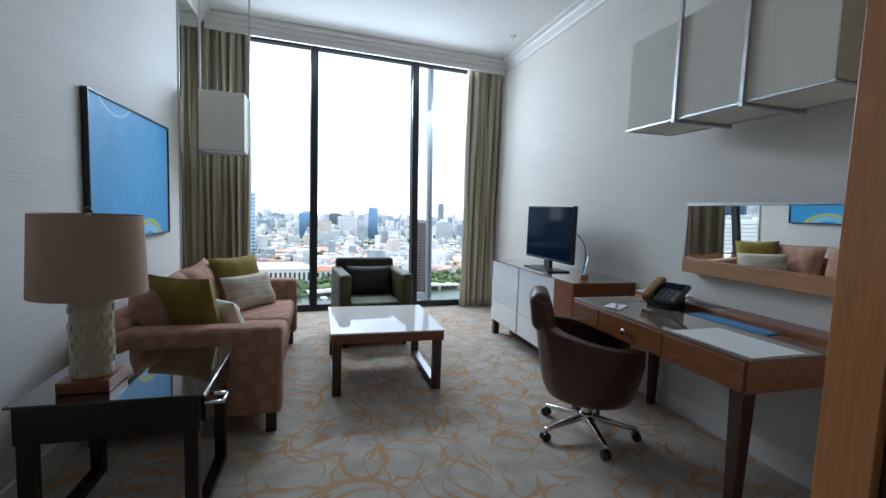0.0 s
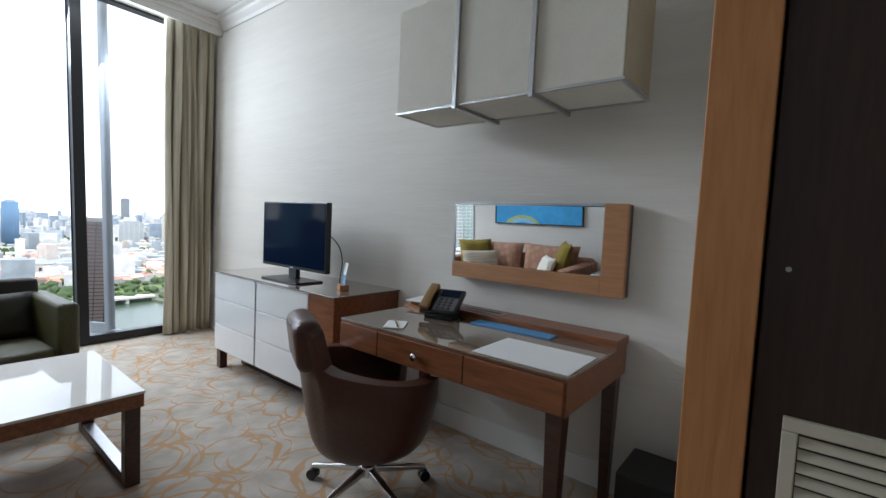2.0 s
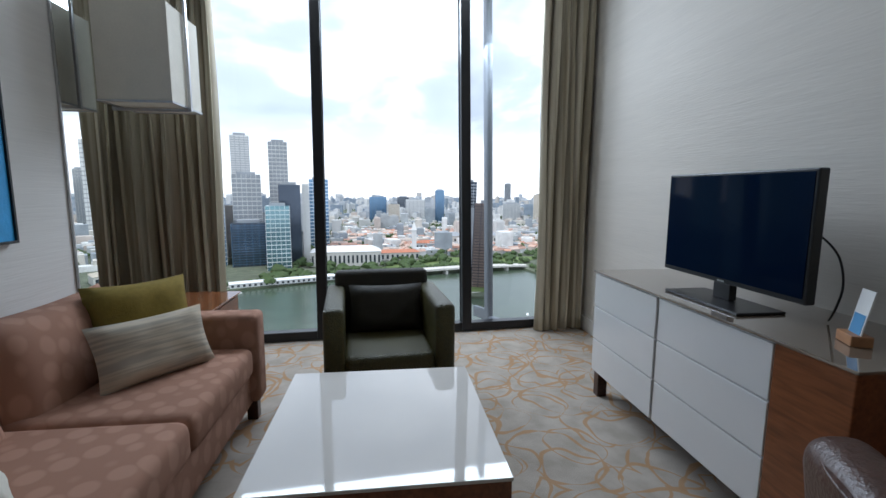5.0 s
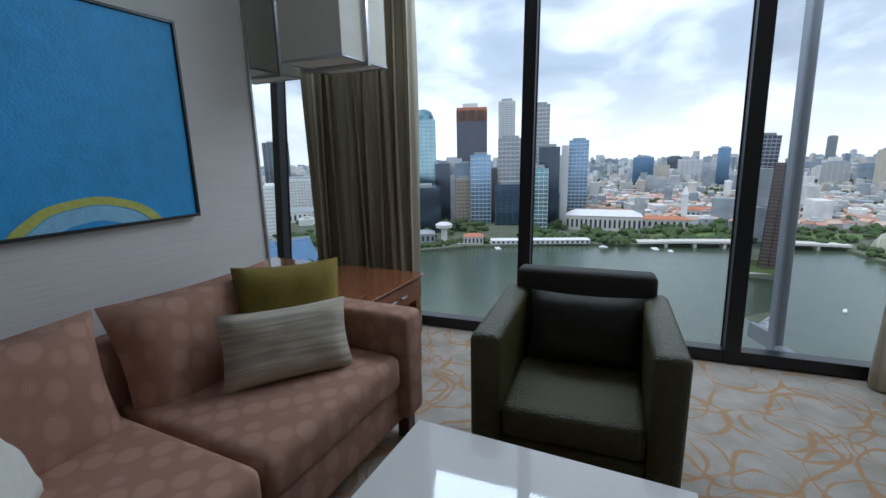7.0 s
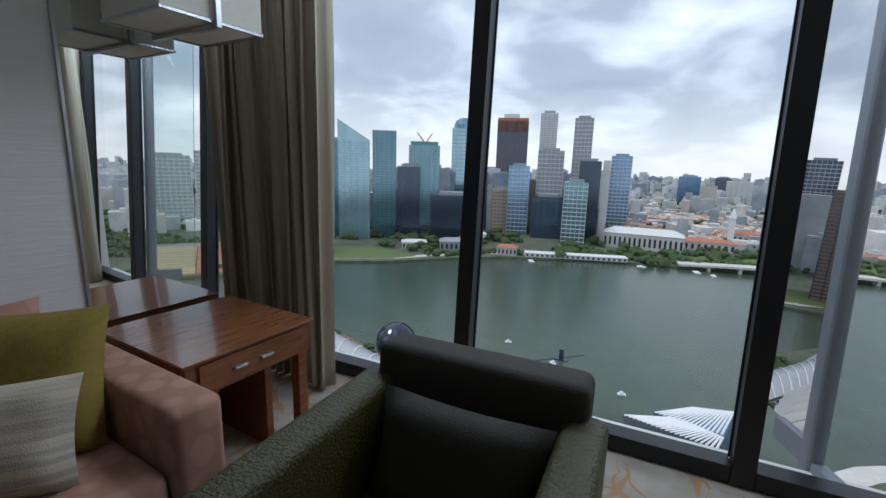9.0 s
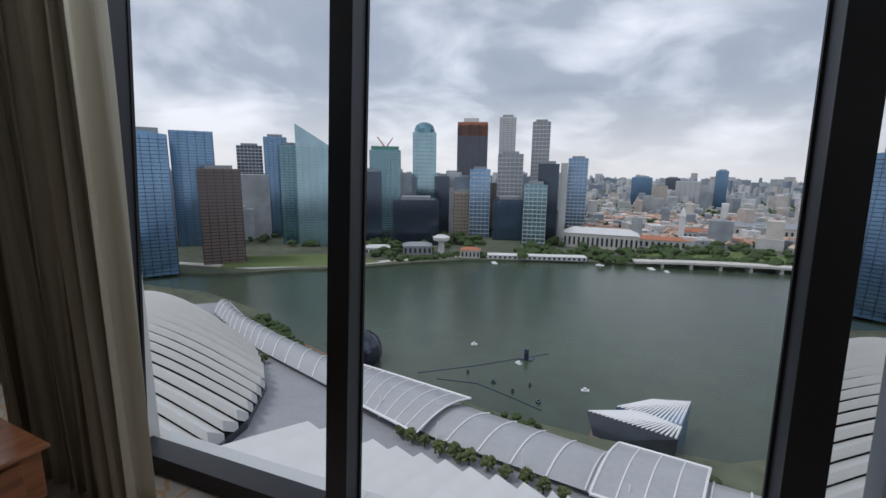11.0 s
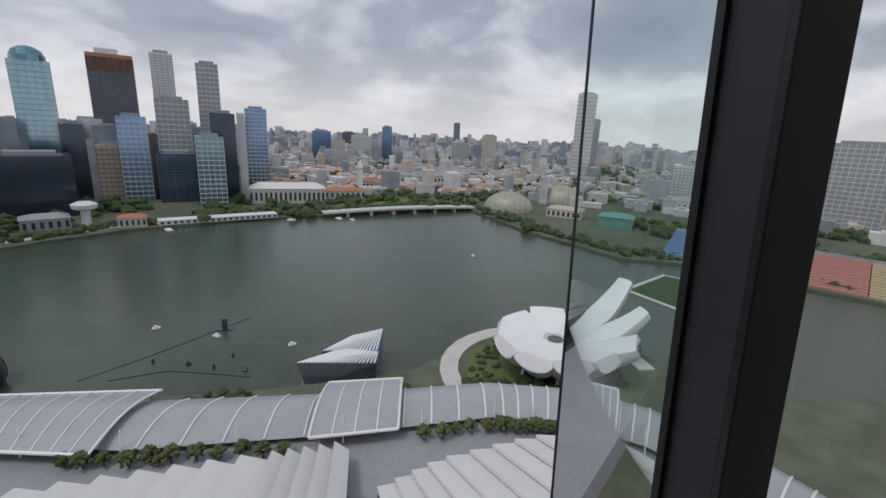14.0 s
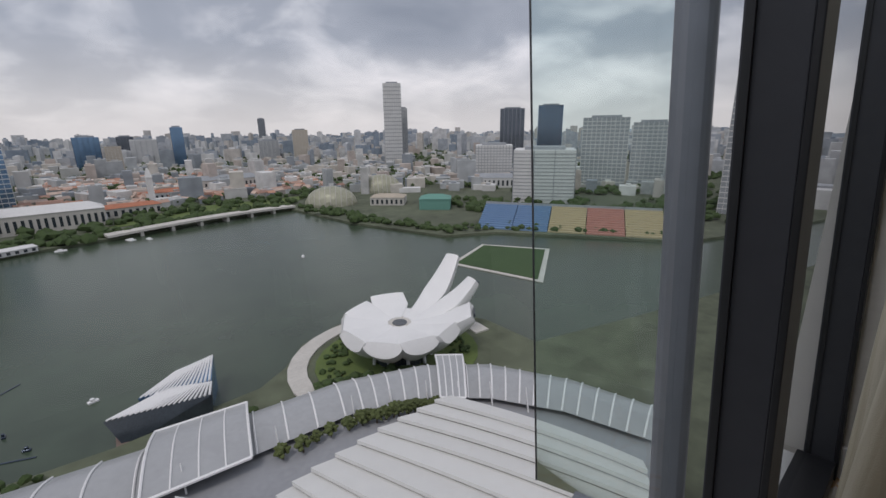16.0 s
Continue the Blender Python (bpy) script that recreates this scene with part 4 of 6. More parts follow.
# ---------------- office chair ----------------
def office_chair():
    t = thing("office_chair", pose(2.755, 2.72, 0, 0, 0, -116), "brown leather swivel chair on a chrome five-star base", "office chair")

    def shell(mat_, name, label, thick):
        """A bucket wrapping round the seat, high at the back."""
        bm = bmesh.new()
        n, m = 44, 12
        rows = []
        for i in range(n + 1):
            a = radians(-142 + 284 * i / n)
            back = max(0.0, math.cos(a / 1.55)) ** 1.6
            head = 1.0 if abs(math.degrees(a)) < 30 else max(0.0, 1 - (abs(math.degrees(a)) - 30) / 10)
            top = 0.585 + 0.085 * back + 0.16 * (head * head * (3 - 2 * head))
            row = []
            for j in range(m + 1):
                s = j / m
                z = 0.25 + (top - 0.25) * s
                r = (0.235 + 0.085 * min(1, s * 1.4) ** 0.6)
                lean = 0.05 * max(0, (z - 0.6)) / 0.25 * head
                row.append(bm.verts.new(((r + lean) * math.sin(a) * 1.0, -(r + lean) * math.cos(a) * 1.02, z)))
            rows.append(row)
        for a_, b_ in zip(rows, rows[1:]):
            for j in range(m):
                bm.faces.new((a_[j], b_[j], b_[j + 1], a_[j + 1]))
        ob = part(name, bm, mat_, t, label)
        so = ob.modifiers.new("thickness", "SOLIDIFY")
        so.thickness, so.offset = thick, -1
        be = ob.modifiers.new("round", "BEVEL")
        be.width, be.segments, be.limit_method = 0.016, 3, "ANGLE"
        return ob

    shell(M_LEATHER, "back_shell", "brown leather wrap-round back", 0.075)
    part("headrest", one_box((-0.165, -0.075, -0.10), (0.165, 0.045, 0.125), 0.052, 5), M_LEATHER, t, "padded brown leather headrest roll", m=pose(0, -0.285, 0.735, 8, 0, 0))
    part("seat", lathe([(0.17, 0.30), (0.225, 0.33), (0.235, 0.42), (0.20, 0.455), (0.10, 0.465), (0.02, 0.467)], 36), M_LEATHER_D, t, "dark leather seat cushion", m=pose(0, 0.0, 0))
    part("seat_pan", lathe([(0.05, 0.22), (0.20, 0.235), (0.235, 0.255), (0.22, 0.30)], 32), M_LEATHER, t)
    part("gas_lift", rod(0.025, 0.025, (0, 0, 0.10), (0, 0, 0.225)), M_CHROME, t, "chrome gas lift")
    hub = part("hub", lathe([(0.035, 0.075), (0.042, 0.085), (0.042, 0.125), (0.03, 0.135)], 24), M_CHROME, t, "chrome hub")
    for k in range(5):
        a = 2 * math.pi * k / 5 + 0.25
        ca, sa = math.cos(a), math.sin(a)
        bm = bmesh.new()
        vs = box(bm, (0.03, -0.02, -0.016), (0.29, 0.02, 0.016), 0.008, 3)
        for v in bm.verts:
            s = (v.co.x - 0.03) / 0.26
            v.co.y *= 1 - 0.4 * s
            v.co.z = v.co.z * (1 - 0.3 * s) + 0.105 - 0.038 * s
        part("base_arm", bm, M_CHROME, t, "chrome base arm", m=pose(0, 0, 0, 0, 0, math.degrees(a)))
        ca_x, ca_y = 0.285 * ca, 0.285 * sa
        cs = bmesh.new()
        for off in (-0.013, 0.013):
            cone(cs, 0.026, 0.026, (ca_x + sa * (off - 0.008), ca_y - ca * (off - 0.008), 0.026), (ca_x + sa * (off + 0.008), ca_y - ca * (off + 0.008), 0.026), 18)
        cone(cs, 0.008, 0.008, (ca_x, ca_y, 0.03), (ca_x, ca_y, 0.062), 10)
        part("castor", cs, M_BLACK, t, "black twin castor")


office_chair()


# ---------------- television credenza ----------------
def credenza():
    t = thing("credenza", pose(3.005, 3.335, 0), "low credenza with white lacquered drawers and a walnut end", "credenza")
    D, L, H, FOOT = 0.543, 1.56, 0.805, 0.165
    part("glass_top", one_box((-0.012, -0.012, H - 0.010), (D, L, H), 0.002), M_TOPGLASS, t, "glossy glazed top")
    part("end_cabinet", one_box((0.0, 0.0, 0.0), (D, 0.265, H - 0.011), 0.004), M_WOOD, t, "walnut end block")
    part("body", one_box((0.02, 0.266, FOOT), (D, L - 0.004, H - 0.011), 0.003), M_WOOD_D, t)
    part("plinth", one_box((0.20, 0.266, 0.0), (D, L - 0.06, FOOT - 0.0005), 0.002), M_WOOD_D, t, "recessed dark plinth")
    part("foot", one_box((0.02, L - 0.065, 0.0), (0.08, L - 0.006, FOOT - 0.0005), 0.003), M_WOOD_D, t, "dark block foot")
    w = (L - 0.27 - 0.026) / 2
    rise = (H - 0.016 - FOOT) / 3
    for c in range(2):
        y0 = 0.270 + c * (w + 0.022)
        for r in range(3):
            z0 = FOOT + 0.002 + r * rise
            part("drawer", one_box((0.0, y0, z0), (0.0195, y0 + w, z0 + rise - 0.007), 0.003), M_LACQ, t, "white lacquered drawer front")
            part("shadow_rail", one_box((0.012, y0, z0 + rise - 0.0066), (0.0196, y0 + w, z0 + rise - 0.0004), 0.0), M_STEEL, t, "thin steel rail between drawers", smooth=False)
    part("pull_strip", one_box((0.008, 0.273 + w, FOOT + 0.002), (0.0195, 0.289 + w, H - 0.013), 0.001), M_STEEL, t, "upright steel pull strip")


credenza()


def television():
    t = thing("television", pose(3.20, 4.085, 0.8055), "black flat-screen television, switched off, on the credenza", "television")
    z0, z1 = 0.085, 0.572
    part("housing", one_box((-0.012, -0.405, z0), (0.03, 0.405, z1), 0.006), M_BLACK, t)
    part("screen", one_box((-0.0145, -0.393, z0 + 0.022), (-0.0122, 0.393, z1 - 0.012), 0.0005), M_SCREEN, t, "dark glossy screen")
    part("rear_bulge", one_box((0.0305, -0.25, z0 + 0.04), (0.065, 0.25, z1 - 0.12), 0.015), M_BLACK, t)
    part("neck", one_box((-0.005, -0.05, 0.012), (0.03, 0.05, z0 - 0.0005), 0.004), M_BLACK, t)
    part("foot", one_box((-0.12, -0.23, 0.0), (0.10, 0.23, 0.0118), 0.005), M_BLACK, t)
    part("badge", one_box((-0.0128, -0.02, z0 + 0.006), (-0.0121, 0.02, z0 + 0.014), 0.0), M_STEEL, t, smooth=False)


television()


def card_holder():
    t = thing("card_holder", pose(3.22, 3.53, 0.8055, 0, 0, -25), "wooden card stand holding a blue and white card", "card stand")
    part("block", one_box((-0.03, -0.045, 0.0), (0.03, 0.045, 0.035), 0.003), M_MIRWOOD, t)
    part("card", one_box((-0.003, -0.036, 0.0), (0.001, 0.036, 0.15), 0.0005, m=pose(0, 0, 0.03, 0, 10, 0)), M_PAPER, t, "white printed card")
    part("card_print", one_box((-0.0042, -0.03, 0.0), (-0.0032, 0.03, 0.07), 0, m=pose(0, 0, 0.03, 0, 10, 0)), M_BLUE_PAPER, t, "blue print on the card", smooth=False)


card_holder()

# ---------------- ceiling fittings ----------------
bm = bmesh.new()
box(bm, (0.0, 0.0, -0.008), (0.62, 0.12, 0.0), 0.002)
vent = thing("ceiling_vent", pose(0.50, 4.55, CEIL - 0.0005, 0, 0, 90), "dark slotted air vent in the ceiling", "air vent")
part("frame", bm, mat("vent_grey", (0.16, 0.16, 0.16), 0.5, vary=0.05), vent)
for k in range(4):
    part("slat", one_box((0.015, 0.018 + k * 0.025, -0.014), (0.605, 0.030 + k * 0.025, -0.0085), 0), M_BLACK, vent, smooth=False)
sp = thing("sprinkler", pose(3.25, 5.2, CEIL - 0.0005), "small sprinkler head in the ceiling", "sprinkler")
part("rose", lathe([(0.028, -0.006), (0.03, -0.003), (0.03, 0.0)], 24), M_CHROME, sp)
part("head", lathe([(0.014, -0.035), (0.014, -0.031), (0.005, -0.030), (0.006, -0.0065)], 16), M_CHROME, sp)

# ---------------- the bay and the city below ----------------
WATER, LAND = -140.0, -137.0
M_WATER = mat("bay_water", (0.048, 0.070, 0.044), 0.26, vary=0.25, scale=0.006, bump=0.12, bump_scale=0.12, spec=0.5)
M_LAND = mat("city_ground", (0.10, 0.115, 0.075), 0.95, vary=0.5, scale=0.012)
M_ROADS = mat("asphalt", (0.12, 0.12, 0.125), 0.9, vary=0.15, scale=0.2)
M_GRASS = mat("lawn", (0.11, 0.155, 0.045), 0.95, vary=0.2, scale=0.05)
M_PITCH = mat("pitch_turf", (0.045, 0.085, 0.03), 0.95, vary=0.2, scale=0.05)
M_LEAF = mat("foliage", (0.045, 0.075, 0.022), 0.9, vary=0.45, scale=0.25)
M_LEAF2 = mat("tree_foliage", (0.075, 0.095, 0.030), 0.9, vary=0.45, scale=0.6, random_obj=0.6)
M_BARK = mat("bark", (0.10, 0.075, 0.05), 0.95, vary=0.3, scale=3)
M_ROOFWHITE = mat("white_roof_membrane", (0.66, 0.66, 0.64), 0.6, vary=0.07, scale=0.15, random_obj=0.4)
M_RIBWHITE = mat("white_steel", (0.78, 0.78, 0.78), 0.45, vary=0.03, scale=1)
M_CANOPY = mat("canopy_glass", (0.36, 0.37, 0.38), 0.3, vary=0.10, scale=0.08)
M_PODIUM = mat("podium_deck", (0.30, 0.31, 0.33), 0.8, vary=0.12, scale=0.06)
M_STONEW = mat("pale_concrete", (0.55, 0.53, 0.49), 0.85, vary=0.15, scale=0.08)
M_CLAY = mat("clay_tiles", (0.42, 0.17, 0.10), 0.85, vary=0.2, scale=0.2)
M_PETAL = mat("white_petal_cladding", (0.78, 0.78, 0.77), 0.4, vary=0.05, scale=0.12, random_obj=0.2)
M_DKGLASS = mat("dark_glazing", (0.035, 0.045, 0.055), 0.12, 0.0, vary=0.3, scale=0.2, spec=0.7)
M_SEAT_B = mat("blue_seats", (0.15, 0.25, 0.40), 0.7, vary=0.15, scale=0.3)
M_SEAT_Y = mat("ochre_seats", (0.46, 0.38, 0.24), 0.7, vary=0.15, scale=0.3)
M_SEAT_R = mat("red_seats", (0.45, 0.22, 0.18), 0.7, vary=0.15, scale=0.3)
M_TEAL = mat("green_netting", (0.13, 0.30, 0.25), 0.8, vary=0.2, scale=0.3)
M_DECKING = mat("red_brown_decking", (0.21, 0.125, 0.085), 0.85, vary=0.25, scale=0.2)
M_CRANE = mat("red_steel", (0.5, 0.06, 0.04), 0.5)


def island_mat(name, colours, rough=0.8):
    """One of several paints for each loose building of a joined mass."""
    m = mat(name, colours[0], rough)
    n, l, b = nodes_of(m)
    g = n.new("ShaderNodeNewGeometry")
    r = n.new("ShaderNodeValToRGB")
    r.color_ramp.interpolation = "CONSTANT"
    while len(r.color_ramp.elements) < len(colours):
        r.color_ramp.elements.new(0.5)
    for k, (e_, c_) in enumerate(zip(r.color_ramp.elements, colours)):
        e_.position, e_.color = k / len(colours), (*c_, 1)
    l.new(g.outputs["Random Per Island"], r.inputs[0])
    tc, w = n.new("ShaderNodeTexCoord"), n.new("ShaderNodeTexNoise")
    w.inputs["Scale"].default_value, w.inputs["Detail"].default_value = 0.05, 5
    l.new(tc.outputs["Object"], w.inputs["Vector"])
    mr = n.new("ShaderNodeMapRange"); mr.inputs["From Min"].default_value, mr.inputs["From Max"].default_value = 0.3, 0.7
    mr.inputs["To Min"].default_value, mr.inputs["To Max"].default_value = 0.8, 1.15
    l.new(w.outputs["Fac"], mr.inputs["Value"])
    vm = n.new("ShaderNodeVectorMath"); vm.operation = "SCALE"
    l.new(r.outputs[0], vm.inputs[0]); l.new(mr.outputs[0], vm.inputs["Scale"]); l.new(vm.outputs[0], b.inputs["Base Color"])
    return m


M_LOWRISE = island_mat("low_city_paint", [(0.50, 0.50, 0.49), (0.40, 0.42, 0.43), (0.56, 0.53, 0.48), (0.66, 0.66, 0.65), (0.28, 0.31, 0.34), (0.48, 0.42, 0.38)])
# pale, bluish tones put distance haze into the far blocks' own colour
M_FARCITY = island_mat("far_city_hazed_paint", [(0.46, 0.48, 0.51), (0.55, 0.56, 0.57), (0.36, 0.39, 0.43), (0.50, 0.47, 0.44), (0.62, 0.62, 0.62), (0.24, 0.29, 0.35)])
M_SHOPROOF = island_mat("shophouse_roof_paint", [(0.44, 0.24, 0.17), (0.50, 0.33, 0.26), (0.36, 0.22, 0.17), (0.55, 0.42, 0.35)])

BAY = [(-560, 300), (-430, 318), (-318, 296), (-213, 240), (-151, 247), (-79, 230), (-17, 229), (48, 237), (66, 250), (84, 272), (115, 286), (150, 284), (188, 262), (205, 225), (207, 180), (300, 160), (700, 90), (1500, 0),
       (1500, 60), (720, 190), (540, 240), (400, 420), (336, 448), (300, 540), (278, 598), (262, 680), (245, 775), (120, 758), (20, 722), (-110, 690), (-246, 622), (-310, 560), (-366, 491), (-427, 447), (-474, 397), (-560, 350)]


def sheet_with_bay():
    """The land: one sheet to the horizon with the bay cut out, and a quay wall round it."""
    bm = bmesh.new()
    out = [bm.verts.new((x, y, LAND)) for x, y in ((-4900, -300), (4900, -300), (4900, 4900), (-4900, 4900))]
    inn = [bm.verts.new((x, y, LAND)) for x, y in BAY]
    es = []
    for ring in (out, inn):
        for i in range(len(ring)):
            es.append(bm.edges.new((ring[i], ring[(i + 1) % len(ring)])))
    bmesh.ops.triangle_fill(bm, use_beauty=True, use_dissolve=False, edges=es)
    low = [bm.verts.new((x, y, WATER - 1)) for x, y in BAY]
    for i in range(len(inn)):
        j = (i + 1) % len(inn)
        bm.faces.new((inn[i], inn[j], low[j], low[i]))
    bmesh.ops.recalc_face_normals(bm, faces=bm.faces)
    return bm


struct("ground", sheet_with_bay(), M_LAND, "city ground of parks, roads and quays", "ground")
bm = bmesh.new()
bm.faces.new([bm.verts.new((x, y, WATER)) for x, y in ((-900, -50), (1600, -50), (1600, 900), (-900, 900))])
struct("water", bm, M_WATER, "grey-green calm water of the bay", "water")


def strip(points, width, z0, z1, material, name, label, category):
    """A band of even width along a line."""
    left, right = [], []
    for i, p in enumerate(points):
        a, b = points[max(0, i - 1)], points[min(len(points) - 1, i + 1)]
        d = Vector((b[0] - a[0], b[1] - a[1])).normalized()
        left.append((p[0] - d.y * width / 2, p[1] + d.x * width / 2)); right.append((p[0] + d.y * width / 2, p[1] - d.x * width / 2))
    return struct(name, prism(left + right[::-1], z0, z1), material, label, category)


strip([(230, 60), (480, 140), (720, 215), (1500, 320), (3200, 500)], 34, LAND, LAND + 0.8, M_ROADS, "road", "grey expressway along the water", "road")
strip([(-600, 395), (-480, 425), (-430, 470), (-372, 515), (-318, 585), (-252, 645), (-110, 712), (20, 745)], 14, LAND, LAND + 0.5, M_STONEW, "pavement_quay", "pale paved quay along the bay", "pavement")
struct("lawn", prism([(-520, 400), (-430, 462), (-374, 506), (-352, 540), (-440, 560), (-560, 470)], LAND, LAND + 0.7), M_GRASS, "pale green lawn by the water", "lawn")
struct("lawn", prism([(-20, 790), (240, 800), (330, 900), (100, 905)], LAND, LAND + 0.6), M_GRASS, "pale green lawn behind the bridge", "lawn")


# ---- towers ----
def facing(x, y):
    return math.degrees(math.atan2(y - 5, x - 2)) - 90


def glassy(name, c, rough=0.15, spec=0.8):
    return mat(name, c, rough, 0.62, vary=0.22, scale=0.05, spec=spec, stretch=(1, 1, 0.4))


G_BLUE = glassy("blue_curtain_wall", (0.16, 0.29, 0.46))
G_DARK = glassy("dark_curtain_wall", (0.055, 0.075, 0.11))
G_TEAL = glassy("teal_curtain_wall", (0.15, 0.29, 0.34))
G_PALE = glassy("pale_curtain_wall", (0.32, 0.46, 0.52))
G_GREY = mat("grey_cladding", (0.30, 0.32, 0.34), 0.6, vary=0.15, scale=0.05)
G_WHITE = mat("white_cladding", (0.66, 0.66, 0.65), 0.6, vary=0.10, scale=0.05)
G_BEIGE = mat("beige_cladding", (0.46, 0.40, 0.32), 0.7, vary=0.12, scale=0.05)
G_BROWN = mat("brown_cladding", (0.17, 0.12, 0.10), 0.6, vary=0.15, scale=0.05)


def tower(x, y, w, h, wall, band, label, step=4.5, depth=0.8, turn=0.0, cut=0.0, fins=5, crown="box", z=LAND, proud=0.5):
    """A tower: a body, a floor band for every few storeys, upright fins and a roof plant."""
    t = thing("office_tower", pose(x, y, z, 0, 0, facing(x, y) + turn), label if len(label.split()) > 4 else label + " in the city", "tower")
    d = w * depth
    bm = bmesh.new()
    vs = box(bm, (-w / 2, 0, 0), (w / 2, d, h))
    if cut:
        for v in vs:
            if v.co.z > h / 2:
                v.co.z += cut * (v.co.x / w)
    part("body", bm, wall, t, smooth=False)
    n = max(2, int(h / step))
    bm = bmesh.new()
    for k in range(1, n):
        zz = h * k / n
        if cut and zz > h - abs(cut) / 2 - 2:
            continue
        box(bm, (-w / 2 - proud, -proud, zz - step * 0.09), (w / 2 + proud, d + proud, zz + step * 0.09))
    part("floor_bands", bm, band, t, smooth=False)
    if fins:
        bm = bmesh.new()
        for k in range(fins + 1):
            u = -w / 2 + w * k / fins
            box(bm, (u - w * 0.004 - 0.15, -proud - 0.5, 0), (u + w * 0.004 + 0.15, -proud + 0.1, h - abs(cut) / 2))
        part("upright_fins", bm, band, t, smooth=False)
    if crown == "box":
        part("roof_plant", one_box((-w * 0.33, d * 0.2, h - abs(cut) / 2), (w * 0.33, d * 0.8, h + 5), 0), G_GREY, t, smooth=False)
    elif crown == "crane":
        part("roof_plant", one_box((-w * 0.45, d * 0.1, h), (w * 0.45, d * 0.9, h + 7), 0), M_TEAL, t, "green netted top storeys", smooth=False)
        part("crane", rod(1.2, 0.8, (0, d * 0.3, h + 5), (-14, d * 0.3, h + 24), 8), M_CRANE, t, "red crane jib", smooth=False)
        part("crane", rod(1.2, 0.8, (2, d * 0.3, h + 5), (14, d * 0.3, h + 22), 8), M_CRANE, t, "red crane jib", smooth=False)
    elif crown == "orange":
        part("roof_plant", one_box((-w * 0.5, 0, h - 22), (w * 0.5, d, h + 6), 0), M_CLAY, t, "rust-coloured top storeys", smooth=False)
        part("roof_hut", one_box((-w * 0.3, 2, h + 6), (w * 0.2, d * 0.7, h + 14), 0), G_WHITE, t, smooth=False)
    elif crown == "round":
        part("roof_dome", lathe([(w * 0.46, h - 1), (w * 0.44, h + 8), (w * 0.36, h + 16), (w * 0.2, h + 21), (0.5, h + 23)], 20), G_TEAL, t, m=pose(0, d / 2, 0))
    return t


tower(-610, 350, 24, 168, G_BLUE, G_DARK, "dark blue glass office tower by the bay")
tower(-548, 338, 46, 176, G_BLUE, G_DARK, "tall blue glass office tower with a slanted face", cut=-6)
tower(-693, 502, 63, 192, G_BLUE, G_DARK, "broad bright blue glass office tower", crown="flat")
tower(-535, 425, 53, 132, G_BROWN, G_DARK, "dark brown glazed tower on the waterfront")
tower(-792, 705, 51, 179, G_DARK, G_WHITE, "tower with a white lattice of floors", step=7, fins=7)
tower(-655, 645, 41, 191, G_BLUE, G_DARK, "slim blue glass office tower")
tower(-569, 595, 37, 172, G_TEAL, G_DARK, "grey-green glass office tower")
tower(-525, 600, 54, 190, G_PALE, G_TEAL, "pale glass tower with a sloping top", cut=-34, crown="none")
tower(-501, 655, 42, 192, G_TEAL, G_DARK, "dark teal glass office tower", crown="flat")
tower(-444, 700, 56, 168, G_TEAL, G_GREY, "tower under construction with green netting and crane", crown="crane", fins=6)
tower(-452, 662, 40, 129, G_DARK, G_DARK, "black glass office block")
tower(-451, 867, 50, 212, G_PALE, G_TEAL, "pale teal tower with a rounded top", crown="round", step=8)
tower(-374, 690, 80, 81, G_DARK, G_DARK, "low dark glass hotel block on the quay", fins=10)
tower(-356, 906, 64, 228, G_DARK, G_BROWN, "dark tower with rust-coloured top storeys", crown="orange", fins=6)
tower(-311, 839, 40, 136, G_BLUE, G_WHITE, "blue and white gridded office tower", fins=5, step=8)
tower(-288, 935, 34, 245, G_WHITE, G_GREY, "tall white tower with a stepped body", fins=4)
tower(-261, 876, 50, 167, G_GREY, G_WHITE, "white banded tower in front of a taller one", fins=6, step=8)
tower(-222, 961, 37, 236, G_GREY, G_WHITE, "tall grey-white tower with narrow windows", fins=5, step=8)
tower(-180, 858, 38, 148, G_DARK, G_DARK, "black slab tower")
tower(-153, 868, 12, 150, G_WHITE, G_WHITE, "white slab edge of a dark tower", crown="none")
tower(-157, 1060, 43, 163, G_BLUE, G_WHITE, "blue tower with white floor stripes", step=8)
tower(-247, 828, 57, 79, G_DARK, G_BLUE, "low dark blue glass block")
tower(-185, 783, 39, 111, G_TEAL, G_WHITE, "teal striped mid-rise block", step=7)
tower(-348, 843, 37, 89, G_BEIGE, G_BROWN, "beige mid-rise block", step=7, fins=5)
tower(-163, 871, 23, 54, G_WHITE, G_GREY, "small white block")
tower(-400, 850, 30, 120, G_DARK, G_DARK, "dark slab between towers")
tower(-42, 1980, 75, 110, G_BLUE, G_DARK, "blue glass office block far across the city")
tower(25, 1715, 43, 85, G_BEIGE, G_WHITE, "cream apartment block")
tower(222, 1887, 39, 140, G_BLUE, G_DARK, "slim dark blue tower far across the city")
tower(80, 2300, 60, 105, G_DARK, G_GREY, "dark slab far across the city")
tower(130, 2100, 90, 95, G_WHITE, G_GREY, "white apartment block far across the city")
tower(817, 1374, 60, 275, G_WHITE, G_GREY, "tall white hotel tower with vertical ribs", fins=8, step=12)
tower(905, 1449, 32, 197, G_GREY, G_WHITE, "grey tower beside the white hotel")
tower(1180, 1160, 85, 190, G_DARK, G_GREY, "dark twin tower with a slanted top", fins=6)
tower(1290, 1080, 85, 200, G_DARK, G_BLUE, "dark blue twin tower", fins=6)
tower(792, 841, 93, 86, G_WHITE, G_GREY, "white hotel with rows of square balconies", fins=12, step=7)
tower(615, 526, 107, 93, G_WHITE, G_GREY, "long white hotel with banded balconies", fins=3, step=6)
